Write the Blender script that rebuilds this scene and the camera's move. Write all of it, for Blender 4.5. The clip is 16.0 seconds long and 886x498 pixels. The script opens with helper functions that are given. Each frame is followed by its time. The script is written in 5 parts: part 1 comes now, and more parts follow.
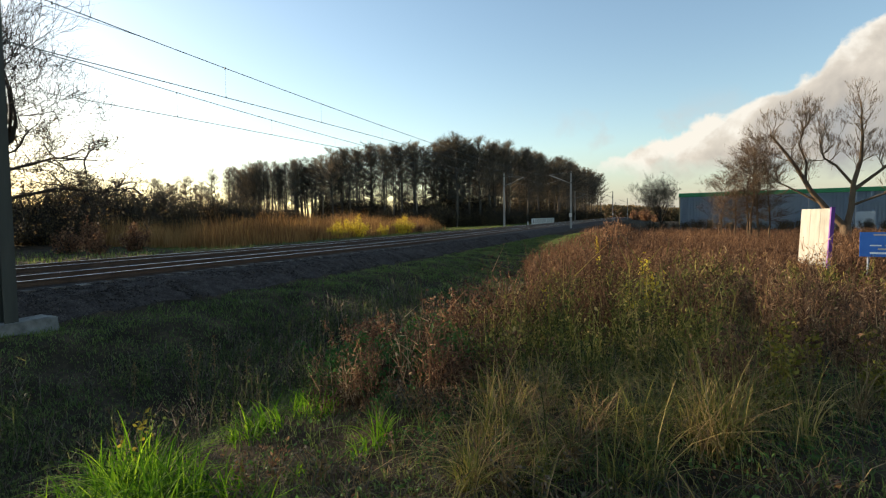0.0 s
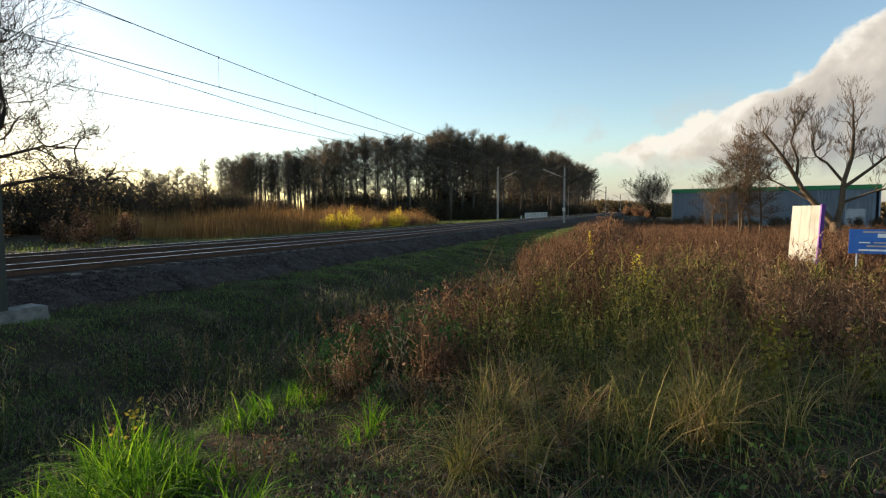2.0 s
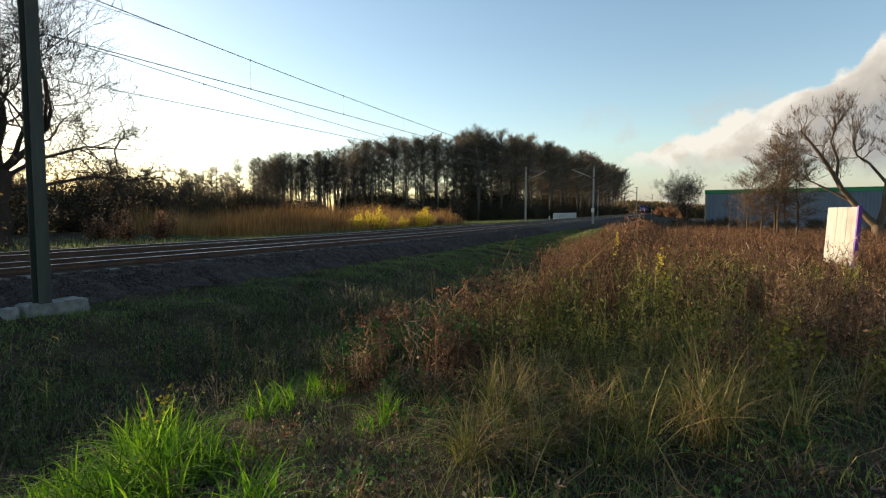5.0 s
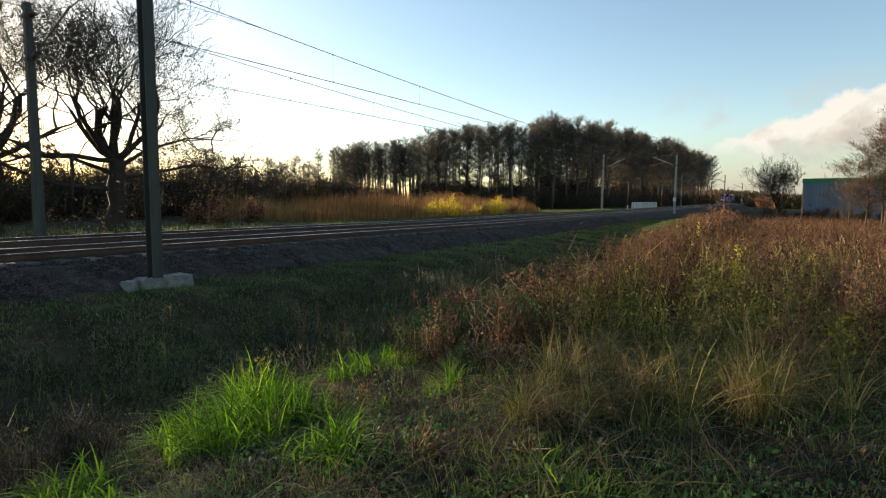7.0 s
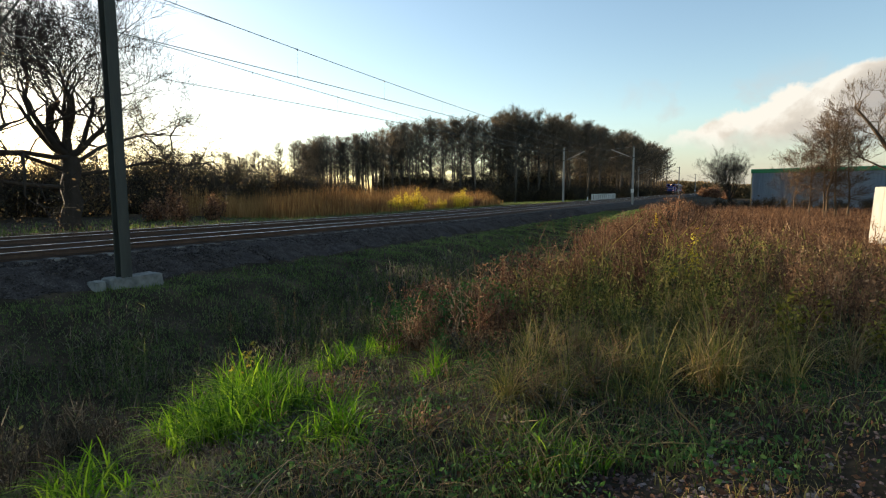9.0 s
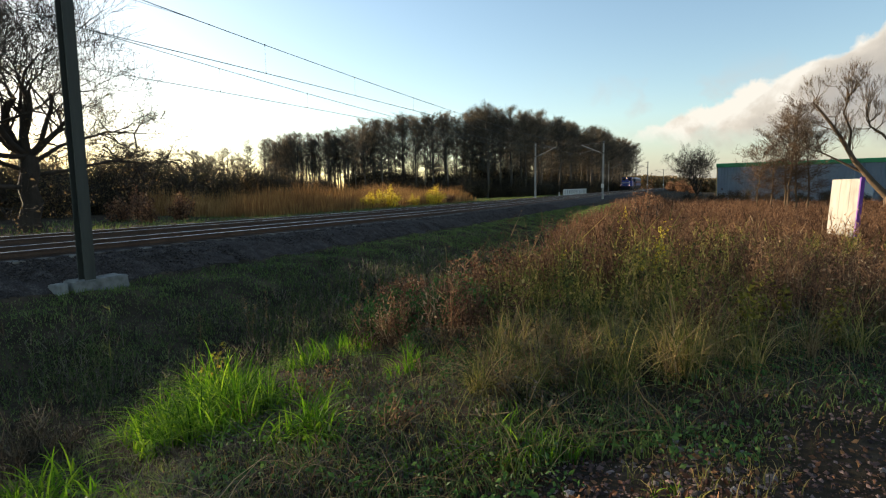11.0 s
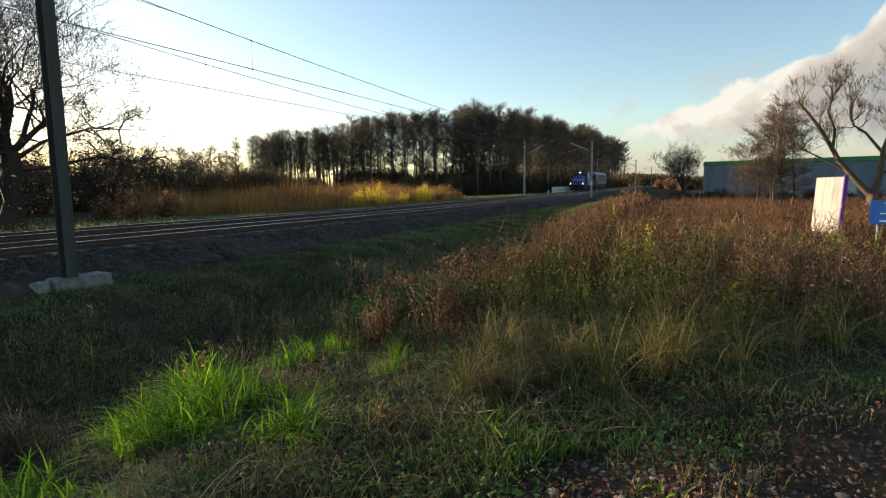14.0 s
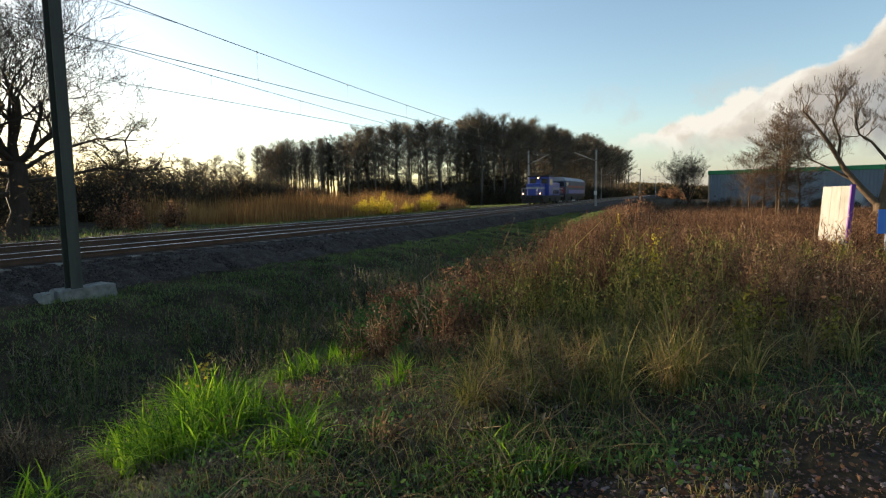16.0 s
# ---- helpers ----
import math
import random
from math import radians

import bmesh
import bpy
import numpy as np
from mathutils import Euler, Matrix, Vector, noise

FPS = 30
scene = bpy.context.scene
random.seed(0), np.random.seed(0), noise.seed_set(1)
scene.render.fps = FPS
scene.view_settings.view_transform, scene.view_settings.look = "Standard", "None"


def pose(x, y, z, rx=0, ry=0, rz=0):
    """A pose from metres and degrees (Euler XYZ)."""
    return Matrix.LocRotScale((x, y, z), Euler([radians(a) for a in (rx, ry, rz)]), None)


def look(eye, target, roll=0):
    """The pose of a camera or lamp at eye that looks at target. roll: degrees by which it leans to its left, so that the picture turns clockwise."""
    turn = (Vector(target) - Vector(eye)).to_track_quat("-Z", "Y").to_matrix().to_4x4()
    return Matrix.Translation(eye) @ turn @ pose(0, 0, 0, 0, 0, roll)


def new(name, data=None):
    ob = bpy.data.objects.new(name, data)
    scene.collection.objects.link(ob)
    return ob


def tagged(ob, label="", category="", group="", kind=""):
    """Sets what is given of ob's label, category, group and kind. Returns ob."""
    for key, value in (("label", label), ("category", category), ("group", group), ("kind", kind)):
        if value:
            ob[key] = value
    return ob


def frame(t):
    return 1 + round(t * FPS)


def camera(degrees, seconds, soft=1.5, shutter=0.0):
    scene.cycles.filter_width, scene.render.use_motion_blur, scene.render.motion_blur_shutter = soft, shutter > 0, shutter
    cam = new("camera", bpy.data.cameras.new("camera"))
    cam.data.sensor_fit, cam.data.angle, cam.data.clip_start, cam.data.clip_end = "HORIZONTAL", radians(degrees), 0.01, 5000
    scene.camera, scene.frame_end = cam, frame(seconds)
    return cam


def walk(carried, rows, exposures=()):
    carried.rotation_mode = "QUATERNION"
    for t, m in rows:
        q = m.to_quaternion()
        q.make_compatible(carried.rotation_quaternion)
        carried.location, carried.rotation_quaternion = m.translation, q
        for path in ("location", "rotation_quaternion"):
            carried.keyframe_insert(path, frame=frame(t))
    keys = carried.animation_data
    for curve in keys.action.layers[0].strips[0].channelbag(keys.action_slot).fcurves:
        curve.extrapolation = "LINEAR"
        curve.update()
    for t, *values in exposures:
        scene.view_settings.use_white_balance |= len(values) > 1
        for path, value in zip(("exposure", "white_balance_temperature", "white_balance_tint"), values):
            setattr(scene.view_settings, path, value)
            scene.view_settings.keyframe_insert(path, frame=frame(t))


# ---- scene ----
cam = camera(79.3, 16.0, 1.2)
PATH = [
    (0, (-0.468, 0.793, 1.681), (-4.211, 10.051, 1.145), -0.81),
    (0.5, (-0.428, 0.761, 1.685), (-4.153, 10.023, 1.105), -0.92),
    (1, (-0.415, 0.773, 1.668), (-4.061, 10.064, 1.043), -0.52),
    (1.5, (-0.460, 0.782, 1.670), (-4.082, 10.080, 1.026), -0.32),
    (2, (-0.476, 0.781, 1.662), (-4.097, 10.079, 1.003), -0.22),
    (2.5, (-0.440, 0.784, 1.694), (-4.081, 10.072, 1.000), -0.22),
    (3, (-0.470, 0.794, 1.654), (-4.111, 10.082, 0.960), -0.22),
    (5.5, (-0.265, 0.576, 1.650), (-4.801, 9.466, 1.022), 0.41),
    (6, (-0.258, 0.371, 1.650), (-5.796, 8.676, 1.040), -1.77),
    (6.5, (-0.145, 0.360, 1.643), (-5.497, 8.777, 0.921), -1.38),
    (7, (-0.026, 0.328, 1.636), (-5.322, 8.764, 0.751), 0.52),
    (7.5, (-0.018, 0.162, 1.646), (-5.202, 8.663, 0.717), 0.12),
    (8, (-0.020, 0.061, 1.657), (-4.879, 8.748, 0.694), -0.28),
    (8.5, (-0.006, 0.026, 1.655), (-4.860, 8.714, 0.677), 0.22),
    (9, (-0.044, -0.016, 1.656), (-4.746, 8.753, 0.655), -0.19),
    (11.5, (-0.008, -0.011, 1.646), (-4.219, 8.995, 0.573), -0.70),
    (12, (-0.005, -0.006, 1.645), (-4.157, 9.027, 0.563), -0.70),
    (12.5, (0.000, 0.000, 1.650), (-4.098, 9.056, 0.553), -0.70),
    (13, (-0.006, 0.010, 1.650), (-4.069, 9.081, 0.549), -0.60),
    (13.5, (-0.007, 0.013, 1.649), (-4.070, 9.084, 0.548), -0.60),
    (14, (0.002, 0.028, 1.639), (-4.087, 9.086, 0.527), -0.70),
    (14.5, (-0.005, 0.040, 1.652), (-4.087, 9.098, 0.516), -0.60),
    (15, (-0.011, 0.055, 1.656), (-4.108, 9.105, 0.515), -0.50),
    (15.5, (-0.016, 0.079, 1.654), (-4.145, 9.128, 0.622), -0.70),
    (16, (-0.030, 0.077, 1.652), (-4.195, 9.120, 0.715), -0.80),
]
EXPOSURES = ((0, 1.32), (3, 1.32), (5.5, 1.24), (6, 1.12), (6.5, 1.30), (9, 1.36), (12.5, 1.34), (16, 1.30))
walk(cam, [(t, look(eye, target, roll)) for t, eye, target, roll in PATH], EXPOSURES)


# ---------------------------------------------------------------- light
SUN_BEARING = 83.0      # degrees to the left of +y
SUN_HEIGHT = 9.0
sun_dir = Vector((-math.sin(radians(SUN_BEARING)) * math.cos(radians(SUN_HEIGHT)),
                  math.cos(radians(SUN_BEARING)) * math.cos(radians(SUN_HEIGHT)),
                  math.sin(radians(SUN_HEIGHT))))
sun = new("sun", bpy.data.lights.new("sun", "SUN"))
sun.data.energy, sun.data.angle, sun.data.color = 5.3, radians(0.6), (1.0, 0.79, 0.54)
sun.matrix_world = look((0, 0, 60), Vector((0, 0, 60)) - sun_dir)


class Nodes:
    """A short way to write node trees."""

    def __init__(self, tree):
        self.tree = tree
        tree.nodes.clear()

    def add(self, kind, **values):
        node = self.tree.nodes.new(kind)
        for key, value in values.items():
            if key.startswith("in_"):
                node.inputs[int(key[3:])].default_value = value
            elif key == "operation":
                node.operation = value
            elif key == "blend_type":
                node.blend_type = value
            elif key == "data_type":
                node.data_type = value
            elif key == "sky_type":
                node.sky_type = value
        return node

    def link(self, a, b):
        self.tree.links.new(a, b)

    def math(self, op, a, b=None, c=None, clamp=False):
        node = self.tree.nodes.new("ShaderNodeMath")
        node.operation, node.use_clamp = op, clamp
        for i, v in enumerate((a, b, c)):
            if v is None:
                continue
            if isinstance(v, (int, float)):
                node.inputs[i].default_value = v
            else:
                self.link(v, node.inputs[i])
        return node.outputs[0]

    def noise(self, vector, scale, detail=4.0, rough=0.55, distortion=0.0):
        node = self.tree.nodes.new("ShaderNodeTexNoise")
        node.inputs["Scale"].default_value, node.inputs["Detail"].default_value = scale, detail
        node.inputs["Roughness"].default_value, node.inputs["Distortion"].default_value = rough, distortion
        if vector is not None:
            self.link(vector, node.inputs["Vector"])
        return node.outputs["Fac"]

    def ramp(self, fac, stops):
        node = self.tree.nodes.new("ShaderNodeValToRGB")
        els = node.color_ramp.elements
        while len(els) < len(stops):
            els.new(0.5)
        for el, (at, colour) in zip(els, stops):
            el.position, el.color = at, (*colour, 1.0)
        self.link(fac, node.inputs[0])
        return node.outputs[0]

    def mix(self, fac, a, b, blend="MIX"):
        node = self.tree.nodes.new("ShaderNodeMix")
        node.data_type, node.blend_type = "RGBA", blend
        for socket, v in ((node.inputs[0], fac), (node.inputs[6], a), (node.inputs[7], b)):
            if isinstance(v, (int, float)):
                socket.default_value = v
            elif isinstance(v, tuple):
                socket.default_value = (*v, 1.0) if len(v) == 3 else v
            else:
                self.link(v, socket)
        return node.outputs[2]


def make_world():
    world = bpy.data.worlds.new("sky")
    scene.world = world
    world.use_nodes = True
    n = Nodes(world.node_tree)
    sky = n.add("ShaderNodeTexSky", sky_type="NISHITA")
    sky.sun_disc = False
    sky.sun_elevation, sky.sun_rotation = radians(SUN_HEIGHT), radians(-SUN_BEARING)
    sky.air_density, sky.dust_density, sky.ozone_density = 1.0, 0.75, 1.45
    geo = n.add("ShaderNodeTexCoord")
    sep = n.add("ShaderNodeSeparateXYZ")
    n.link(geo.outputs["Generated"], sep.inputs[0])
    x, y, z = sep.outputs
    azimuth = n.math("ARCTAN2", x, y)          # to the right of +y
    # a bank of cumulus whose top climbs to the right, flat underneath
    at = n.math("MULTIPLY_ADD", azimuth, 1.25, 0.25)

    def outline(pairs):
        return n.ramp(at, [(1.25 * a + 0.25, (h, h, h)) for a, h in pairs])

    top = outline([(-0.16, 0.02), (-0.11, 0.088), (-0.04, 0.122), (0.01, 0.146), (0.06, 0.164), (0.12, 0.176), (0.16, 0.200), (0.20, 0.208), (0.225, 0.215), (0.25, 0.250), (0.30, 0.280), (0.55, 0.37)])
    foot = outline([(-0.14, 0.086), (0.04, 0.078), (0.2, 0.066), (0.55, 0.05)])
    where = geo.outputs["Generated"]
    lump = n.noise(where, 17.0, 5.0, 0.5, 0.3)
    fine = n.noise(where, 55.0, 5.0, 0.6)
    edge = n.math("ADD", n.math("MULTIPLY", n.math("SUBTRACT", lump, 0.5), 0.055), n.math("MULTIPLY", n.math("SUBTRACT", fine, 0.5), 0.022))
    depth = n.math("SUBTRACT", n.math("ADD", top, edge), z)
    under = n.math("ADD", n.math("SUBTRACT", z, foot), n.math("MULTIPLY", n.math("SUBTRACT", n.noise(where, 12.0, 5.0, 0.6), 0.5), 0.09))
    cover = n.math("MULTIPLY", n.math("MULTIPLY", depth, 110.0, clamp=True), n.math("MULTIPLY_ADD", under, 30.0, 0.35, clamp=True))
    fade = n.math("MULTIPLY", n.math("SUBTRACT", 1.35, azimuth), 2.0, clamp=True)
    cover = n.math("MULTIPLY", cover, fade)
    body = n.noise(where, 8.0, 6.0, 0.55, 0.3)
    shade = n.math("ADD", n.math("MULTIPLY", depth, 7.5), n.math("MULTIPLY_ADD", body, 2.6, -1.36), clamp=True)
    cloud = n.ramp(shade, [(0.0, (3.5, 3.25, 2.85)), (0.22, (2.7, 2.42, 2.05)), (0.6, (1.95, 1.75, 1.52)), (1.0, (1.5, 1.46, 1.42))])
    # thin veils low beside the bank
    low = n.math("MULTIPLY", n.math("MULTIPLY_ADD", z, 12.0, -0.55, clamp=True), n.math("MULTIPLY_ADD", z, -14.0, 3.0, clamp=True))
    side = n.math("MULTIPLY_ADD", azimuth, 6.0, 1.7, clamp=True)
    veil = n.math("MULTIPLY", n.math("MULTIPLY", low, side), n.math("MULTIPLY_ADD", n.noise(where, 13.0, 4.0, 0.55, 0.4), 6.0, -3.2, clamp=True))
    veiled = n.mix(n.math("MULTIPLY", veil, 0.45), sky.outputs[0], (2.35, 2.1, 1.95))
    haze = n.math("MULTIPLY", n.math("MULTIPLY_ADD", z, -9.0, 1.15, clamp=True), n.math("MULTIPLY_ADD", azimuth, 2.6, 1.25, clamp=True))
    veiled = n.mix(n.math("MULTIPLY", haze, 0.72), veiled, (1.9, 1.86, 1.82))
    colour = n.mix(n.math("MULTIPLY", cover, 0.95), veiled, cloud)
    back = n.add("ShaderNodeBackground")
    n.link(colour, back.inputs[0])
    back.inputs[1].default_value = SKY
    out = n.add("ShaderNodeOutputWorld")
    n.link(back.outputs[0], out.inputs[0])


SKY = 0.115
make_world()

# ---------------------------------------------------------------- materials


def material(name, stops, scale=6.0, rough=0.85, metal=0.0, bump=0.0, bump_scale=40.0, random_island=0.0, random_object=0.0,
             translucent=0.0, stretch=(1, 1, 1), big=0.6, spec=0.3):
    """Colours along stops by noise at two scales, with bump; random_island and random_object shift the place on the ramp."""
    mat = bpy.data.materials.new(name)
    mat.use_nodes = True
    n = Nodes(mat.node_tree)
    co = n.add("ShaderNodeTexCoord")
    mapping = n.add("ShaderNodeMapping")
    mapping.inputs["Scale"].default_value = stretch
    n.link(co.outputs["Object"], mapping.inputs[0])
    v = mapping.outputs[0]
    fac = n.math("ADD", n.math("MULTIPLY", n.noise(v, scale, 5.0, 0.6), 1 - big), n.math("MULTIPLY", n.noise(v, scale * 0.13, 3.0, 0.5), big))
    fac = n.math("MULTIPLY_ADD", fac, 1.9, -0.45)
    if random_island:
        geo = n.add("ShaderNodeNewGeometry")
        fac = n.math("ADD", fac, n.math("MULTIPLY_ADD", geo.outputs["Random Per Island"], random_island, -random_island / 2))
    if random_object:
        info = n.add("ShaderNodeObjectInfo")
        fac = n.math("ADD", fac, n.math("MULTIPLY_ADD", info.outputs["Random"], random_object, -random_object / 2))
    colour = n.ramp(fac, stops)
    bsdf = n.add("ShaderNodeBsdfPrincipled")
    n.link(colour, bsdf.inputs["Base Color"])
    bsdf.inputs["Roughness"].default_value, bsdf.inputs["Metallic"].default_value = rough, metal
    bsdf.inputs["Specular IOR Level"].default_value = spec
    if bump:
        b = n.add("ShaderNodeBump")
        b.inputs["Strength"].default_value, b.inputs["Distance"].default_value = bump, 0.02
        n.link(n.noise(v, bump_scale, 4.0, 0.6), b.inputs["Height"])
        n.link(b.outputs[0], bsdf.inputs["Normal"])
    out = n.add("ShaderNodeOutputMaterial")
    if translucent:
        tr = n.add("ShaderNodeBsdfTranslucent")
        n.link(colour, tr.inputs[0])
        mixed = n.add("ShaderNodeMixShader")
        mixed.inputs[0].default_value = translucent
        n.link(bsdf.outputs[0], mixed.inputs[1])
        n.link(tr.outputs[0], mixed.inputs[2])
        n.link(mixed.outputs[0], out.inputs[0])
    else:
        n.link(bsdf.outputs[0], out.inputs[0])
    return mat


def glow(name, colour, strength):
    mat = bpy.data.materials.new(name)
    mat.use_nodes = True
    n = Nodes(mat.node_tree)
    e = n.add("ShaderNodeEmission")
    e.inputs[0].default_value, e.inputs[1].default_value = (*colour, 1), strength
    out = n.add("ShaderNodeOutputMaterial")
    n.link(e.outputs[0], out.inputs[0])
    return mat


M = {}
M["soil"] = material("soil", [(0.2, (0.018, 0.014, 0.009)), (0.5, (0.044, 0.034, 0.021)), (0.8, (0.095, 0.068, 0.042))], 9, 0.95, bump=1.0, bump_scale=24, spec=0.06)
M["ballast"] = material("ballast", [(0.2, (0.024, 0.020, 0.018)), (0.55, (0.052, 0.043, 0.038)), (0.85, (0.115, 0.096, 0.085))], 30, 0.9, bump=1.0, bump_scale=22, random_island=0.5, big=0.35, spec=0.06)
M["rail"] = material("rail_steel", [(0.2, (0.05, 0.034, 0.025)), (0.8, (0.10, 0.068, 0.052))], 12, 0.5, metal=0.6)
M["railhead"] = material("polished_rail_head", [(0.3, (0.52, 0.53, 0.55)), (0.8, (0.74, 0.75, 0.77))], 5, 0.36, metal=1.0)
M["concrete"] = material("concrete", [(0.2, (0.10, 0.098, 0.088)), (0.5, (0.20, 0.195, 0.175)), (0.9, (0.31, 0.30, 0.27))], 5, 0.9, bump=0.6, bump_scale=45, random_object=0.25, big=0.4)
M["sleeper"] = material("dirty_sleeper_concrete", [(0.2, (0.075, 0.062, 0.050)), (0.6, (0.15, 0.13, 0.11)), (0.9, (0.25, 0.23, 0.20))], 5, 0.92, bump=0.4, bump_scale=60, random_object=0.5)
M["board"] = material("weathered_white_sheet", [(0.15, (0.15, 0.147, 0.13)), (0.45, (0.25, 0.245, 0.22)), (0.8, (0.31, 0.305, 0.28))], 2.2, 0.6, bump=0.1, random_object=0.15, stretch=(1.6, 1.6, 0.5), big=0.45)
M["mast"] = material("weathered_mast_steel", [(0.2, (0.036, 0.038, 0.032)), (0.6, (0.066, 0.068, 0.056)), (0.9, (0.11, 0.10, 0.08))], 5, 0.75, metal=0.1, bump=0.2, stretch=(1, 1, 0.15))
# paler mast steel, with the sunlight on the far masts in its colour
M["mast_pale"] = material("sunlit_mast_steel", [(0.2, (0.20, 0.19, 0.17)), (0.8, (0.32, 0.31, 0.28))], 5, 0.7)
M["wire"] = material("oxidised_wire", [(0.3, (0.05, 0.06, 0.055)), (0.8, (0.10, 0.10, 0.09))], 3, 0.6, metal=0.5)
M["insulator"] = material("brown_ceramic", [(0.3, (0.05, 0.02, 0.012)), (0.8, (0.09, 0.04, 0.025))], 5, 0.25)
M["white_paint"] = material("white_paint", [(0.1, (0.46, 0.44, 0.39)), (0.5, (0.60, 0.59, 0.54)), (0.9, (0.70, 0.69, 0.65))], 3, 0.6, random_object=0.2)
M["purple"] = material("purple_plastic", [(0.2, (0.10, 0.03, 0.20)), (0.8, (0.17, 0.05, 0.30))], 5, 0.5)
M["sign_blue"] = material("blue_sign_sheet", [(0.2, (0.015, 0.085, 0.36)), (0.8, (0.03, 0.13, 0.46))], 3, 0.45)
M["sign_text"] = material("pale_print", [(0.2, (0.35, 0.48, 0.62)), (0.8, (0.5, 0.6, 0.7))], 5, 0.6)
M["sign_text_tan"] = material("tan_print", [(0.2, (0.22, 0.24, 0.26)), (0.8, (0.32, 0.32, 0.30))], 5, 0.6)
M["grass_green"] = material("lush_grass", [(0.05, (0.022, 0.070, 0.005)), (0.5, (0.100, 0.230, 0.010)), (0.95, (0.28, 0.44, 0.026))], 3, 0.7, random_island=0.8, translucent=0.5, big=0.4, spec=0.12)
M["grass_olive"] = material("olive_grass", [(0.05, (0.030, 0.040, 0.011)), (0.40, (0.110, 0.125, 0.024)), (0.70, (0.27, 0.235, 0.052)), (0.95, (0.45, 0.32, 0.12))], 2.2, 0.7, random_island=0.8, translucent=0.4, big=0.4)
M["grass_dark"] = material("bank_grass", [(0.05, (0.024, 0.036, 0.012)), (0.5, (0.080, 0.112, 0.030)), (0.95, (0.20, 0.19, 0.07))], 1.8, 0.75, random_island=0.7, translucent=0.35, big=0.5)
M["bank_turf"] = material("bank_turf", [(0.05, (0.042, 0.062, 0.018)), (0.45, (0.100, 0.150, 0.036)), (0.75, (0.17, 0.21, 0.060)), (0.95, (0.25, 0.22, 0.10))], 0.9, 0.8, random_island=0.5, translucent=0.35, big=0.5)
# dead grass at about half the ditch weeds' tone, shade included in the colour
M["dead_mat"] = material("shaded_dead_grass", [(0.1, (0.018, 0.016, 0.011)), (0.5, (0.048, 0.041, 0.028)), (0.9, (0.125, 0.105, 0.072))], 2.5, 0.85, random_island=0.7, translucent=0.2, big=0.4)
M["weed_brown"] = material("withered_weeds", [(0.1, (0.065, 0.036, 0.022)), (0.45, (0.170, 0.092, 0.050)), (0.75, (0.30, 0.17, 0.085)), (0.95, (0.50, 0.37, 0.22))], 1.8, 0.85, random_island=0.75, translucent=0.35, big=0.4)
M["weed_rust"] = material("rust_field_weeds", [(0.1, (0.050, 0.026, 0.015)), (0.5, (0.125, 0.064, 0.033)), (0.9, (0.26, 0.150, 0.080))], 1.0, 0.85, random_island=0.7, translucent=0.35, big=0.5)
M["ditch_weed"] = material("grey_brown_ditch_weeds", [(0.1, (0.035, 0.030, 0.021)), (0.5, (0.095, 0.080, 0.056)), (0.9, (0.23, 0.19, 0.135))], 1.6, 0.85, random_island=0.8, translucent=0.3, big=0.4)
M["straw"] = material("dry_straw", [(0.1, (0.10, 0.060, 0.028)), (0.5, (0.21, 0.135, 0.060)), (0.9, (0.40, 0.29, 0.14))], 2, 0.8, random_island=0.6, translucent=0.3)
M["reed"] = material("golden_reed", [(0.1, (0.12, 0.060, 0.022)), (0.5, (0.25, 0.130, 0.042)), (0.9, (0.38, 0.225, 0.085))], 0.5, 0.85, random_island=0.7, translucent=0.35)
M["leaf_yellow"] = material("yellow_leaves", [(0.1, (0.36, 0.26, 0.015)), (0.5, (0.60, 0.45, 0.03)), (0.9, (0.70, 0.60, 0.08))], 3, 0.6, random_island=0.7, translucent=0.5)
M["leaf_gold"] = material("golden_olive_leaves", [(0.1, (0.10, 0.10, 0.015)), (0.5, (0.22, 0.19, 0.025)), (0.9, (0.40, 0.32, 0.05))], 3, 0.6, random_island=0.8, translucent=0.45)
M["leaf_green"] = material("green_leaves", [(0.1, (0.03, 0.075, 0.015)), (0.5, (0.06, 0.14, 0.03)), (0.9, (0.12, 0.20, 0.05))], 3, 0.6, random_island=0.6, translucent=0.4)
M["leaf_rust"] = material("rust_leaves", [(0.1, (0.085, 0.042, 0.022)), (0.5, (0.185, 0.092, 0.048)), (0.9, (0.34, 0.20, 0.11))], 3, 0.7, random_island=0.8, translucent=0.4)
M["leaf_litter"] = material("leaf_litter", [(0.1, (0.055, 0.023, 0.014)), (0.5, (0.14, 0.062, 0.030)), (0.9, (0.30, 0.155, 0.065))], 3, 0.8, random_island=0.9, translucent=0.2)
M["bark"] = material("dark_bark", [(0.1, (0.018, 0.014, 0.010)), (0.5, (0.036, 0.028, 0.021)), (0.9, (0.070, 0.056, 0.042))], 6, 0.95, bump=0.6, stretch=(1, 1, 0.25))
M["bark_warm"] = material("warm_bark", [(0.1, (0.055, 0.037, 0.023)), (0.5, (0.105, 0.074, 0.047)), (0.9, (0.18, 0.135, 0.088))], 6, 0.95, bump=0.6, stretch=(1, 1, 0.25))
M["alder_bark"] = material("alder_bark", [(0.1, (0.045, 0.038, 0.030)), (0.5, (0.095, 0.080, 0.062)), (0.9, (0.17, 0.145, 0.115))], 6, 0.95, bump=0.6, stretch=(1, 1, 0.25), random_object=0.4)
M["clump_bark"] = material("rust_brown_twigs", [(0.1, (0.055, 0.036, 0.022)), (0.5, (0.105, 0.070, 0.042)), (0.9, (0.18, 0.125, 0.078))], 3, 0.95, random_island=0.5, translucent=0.2)
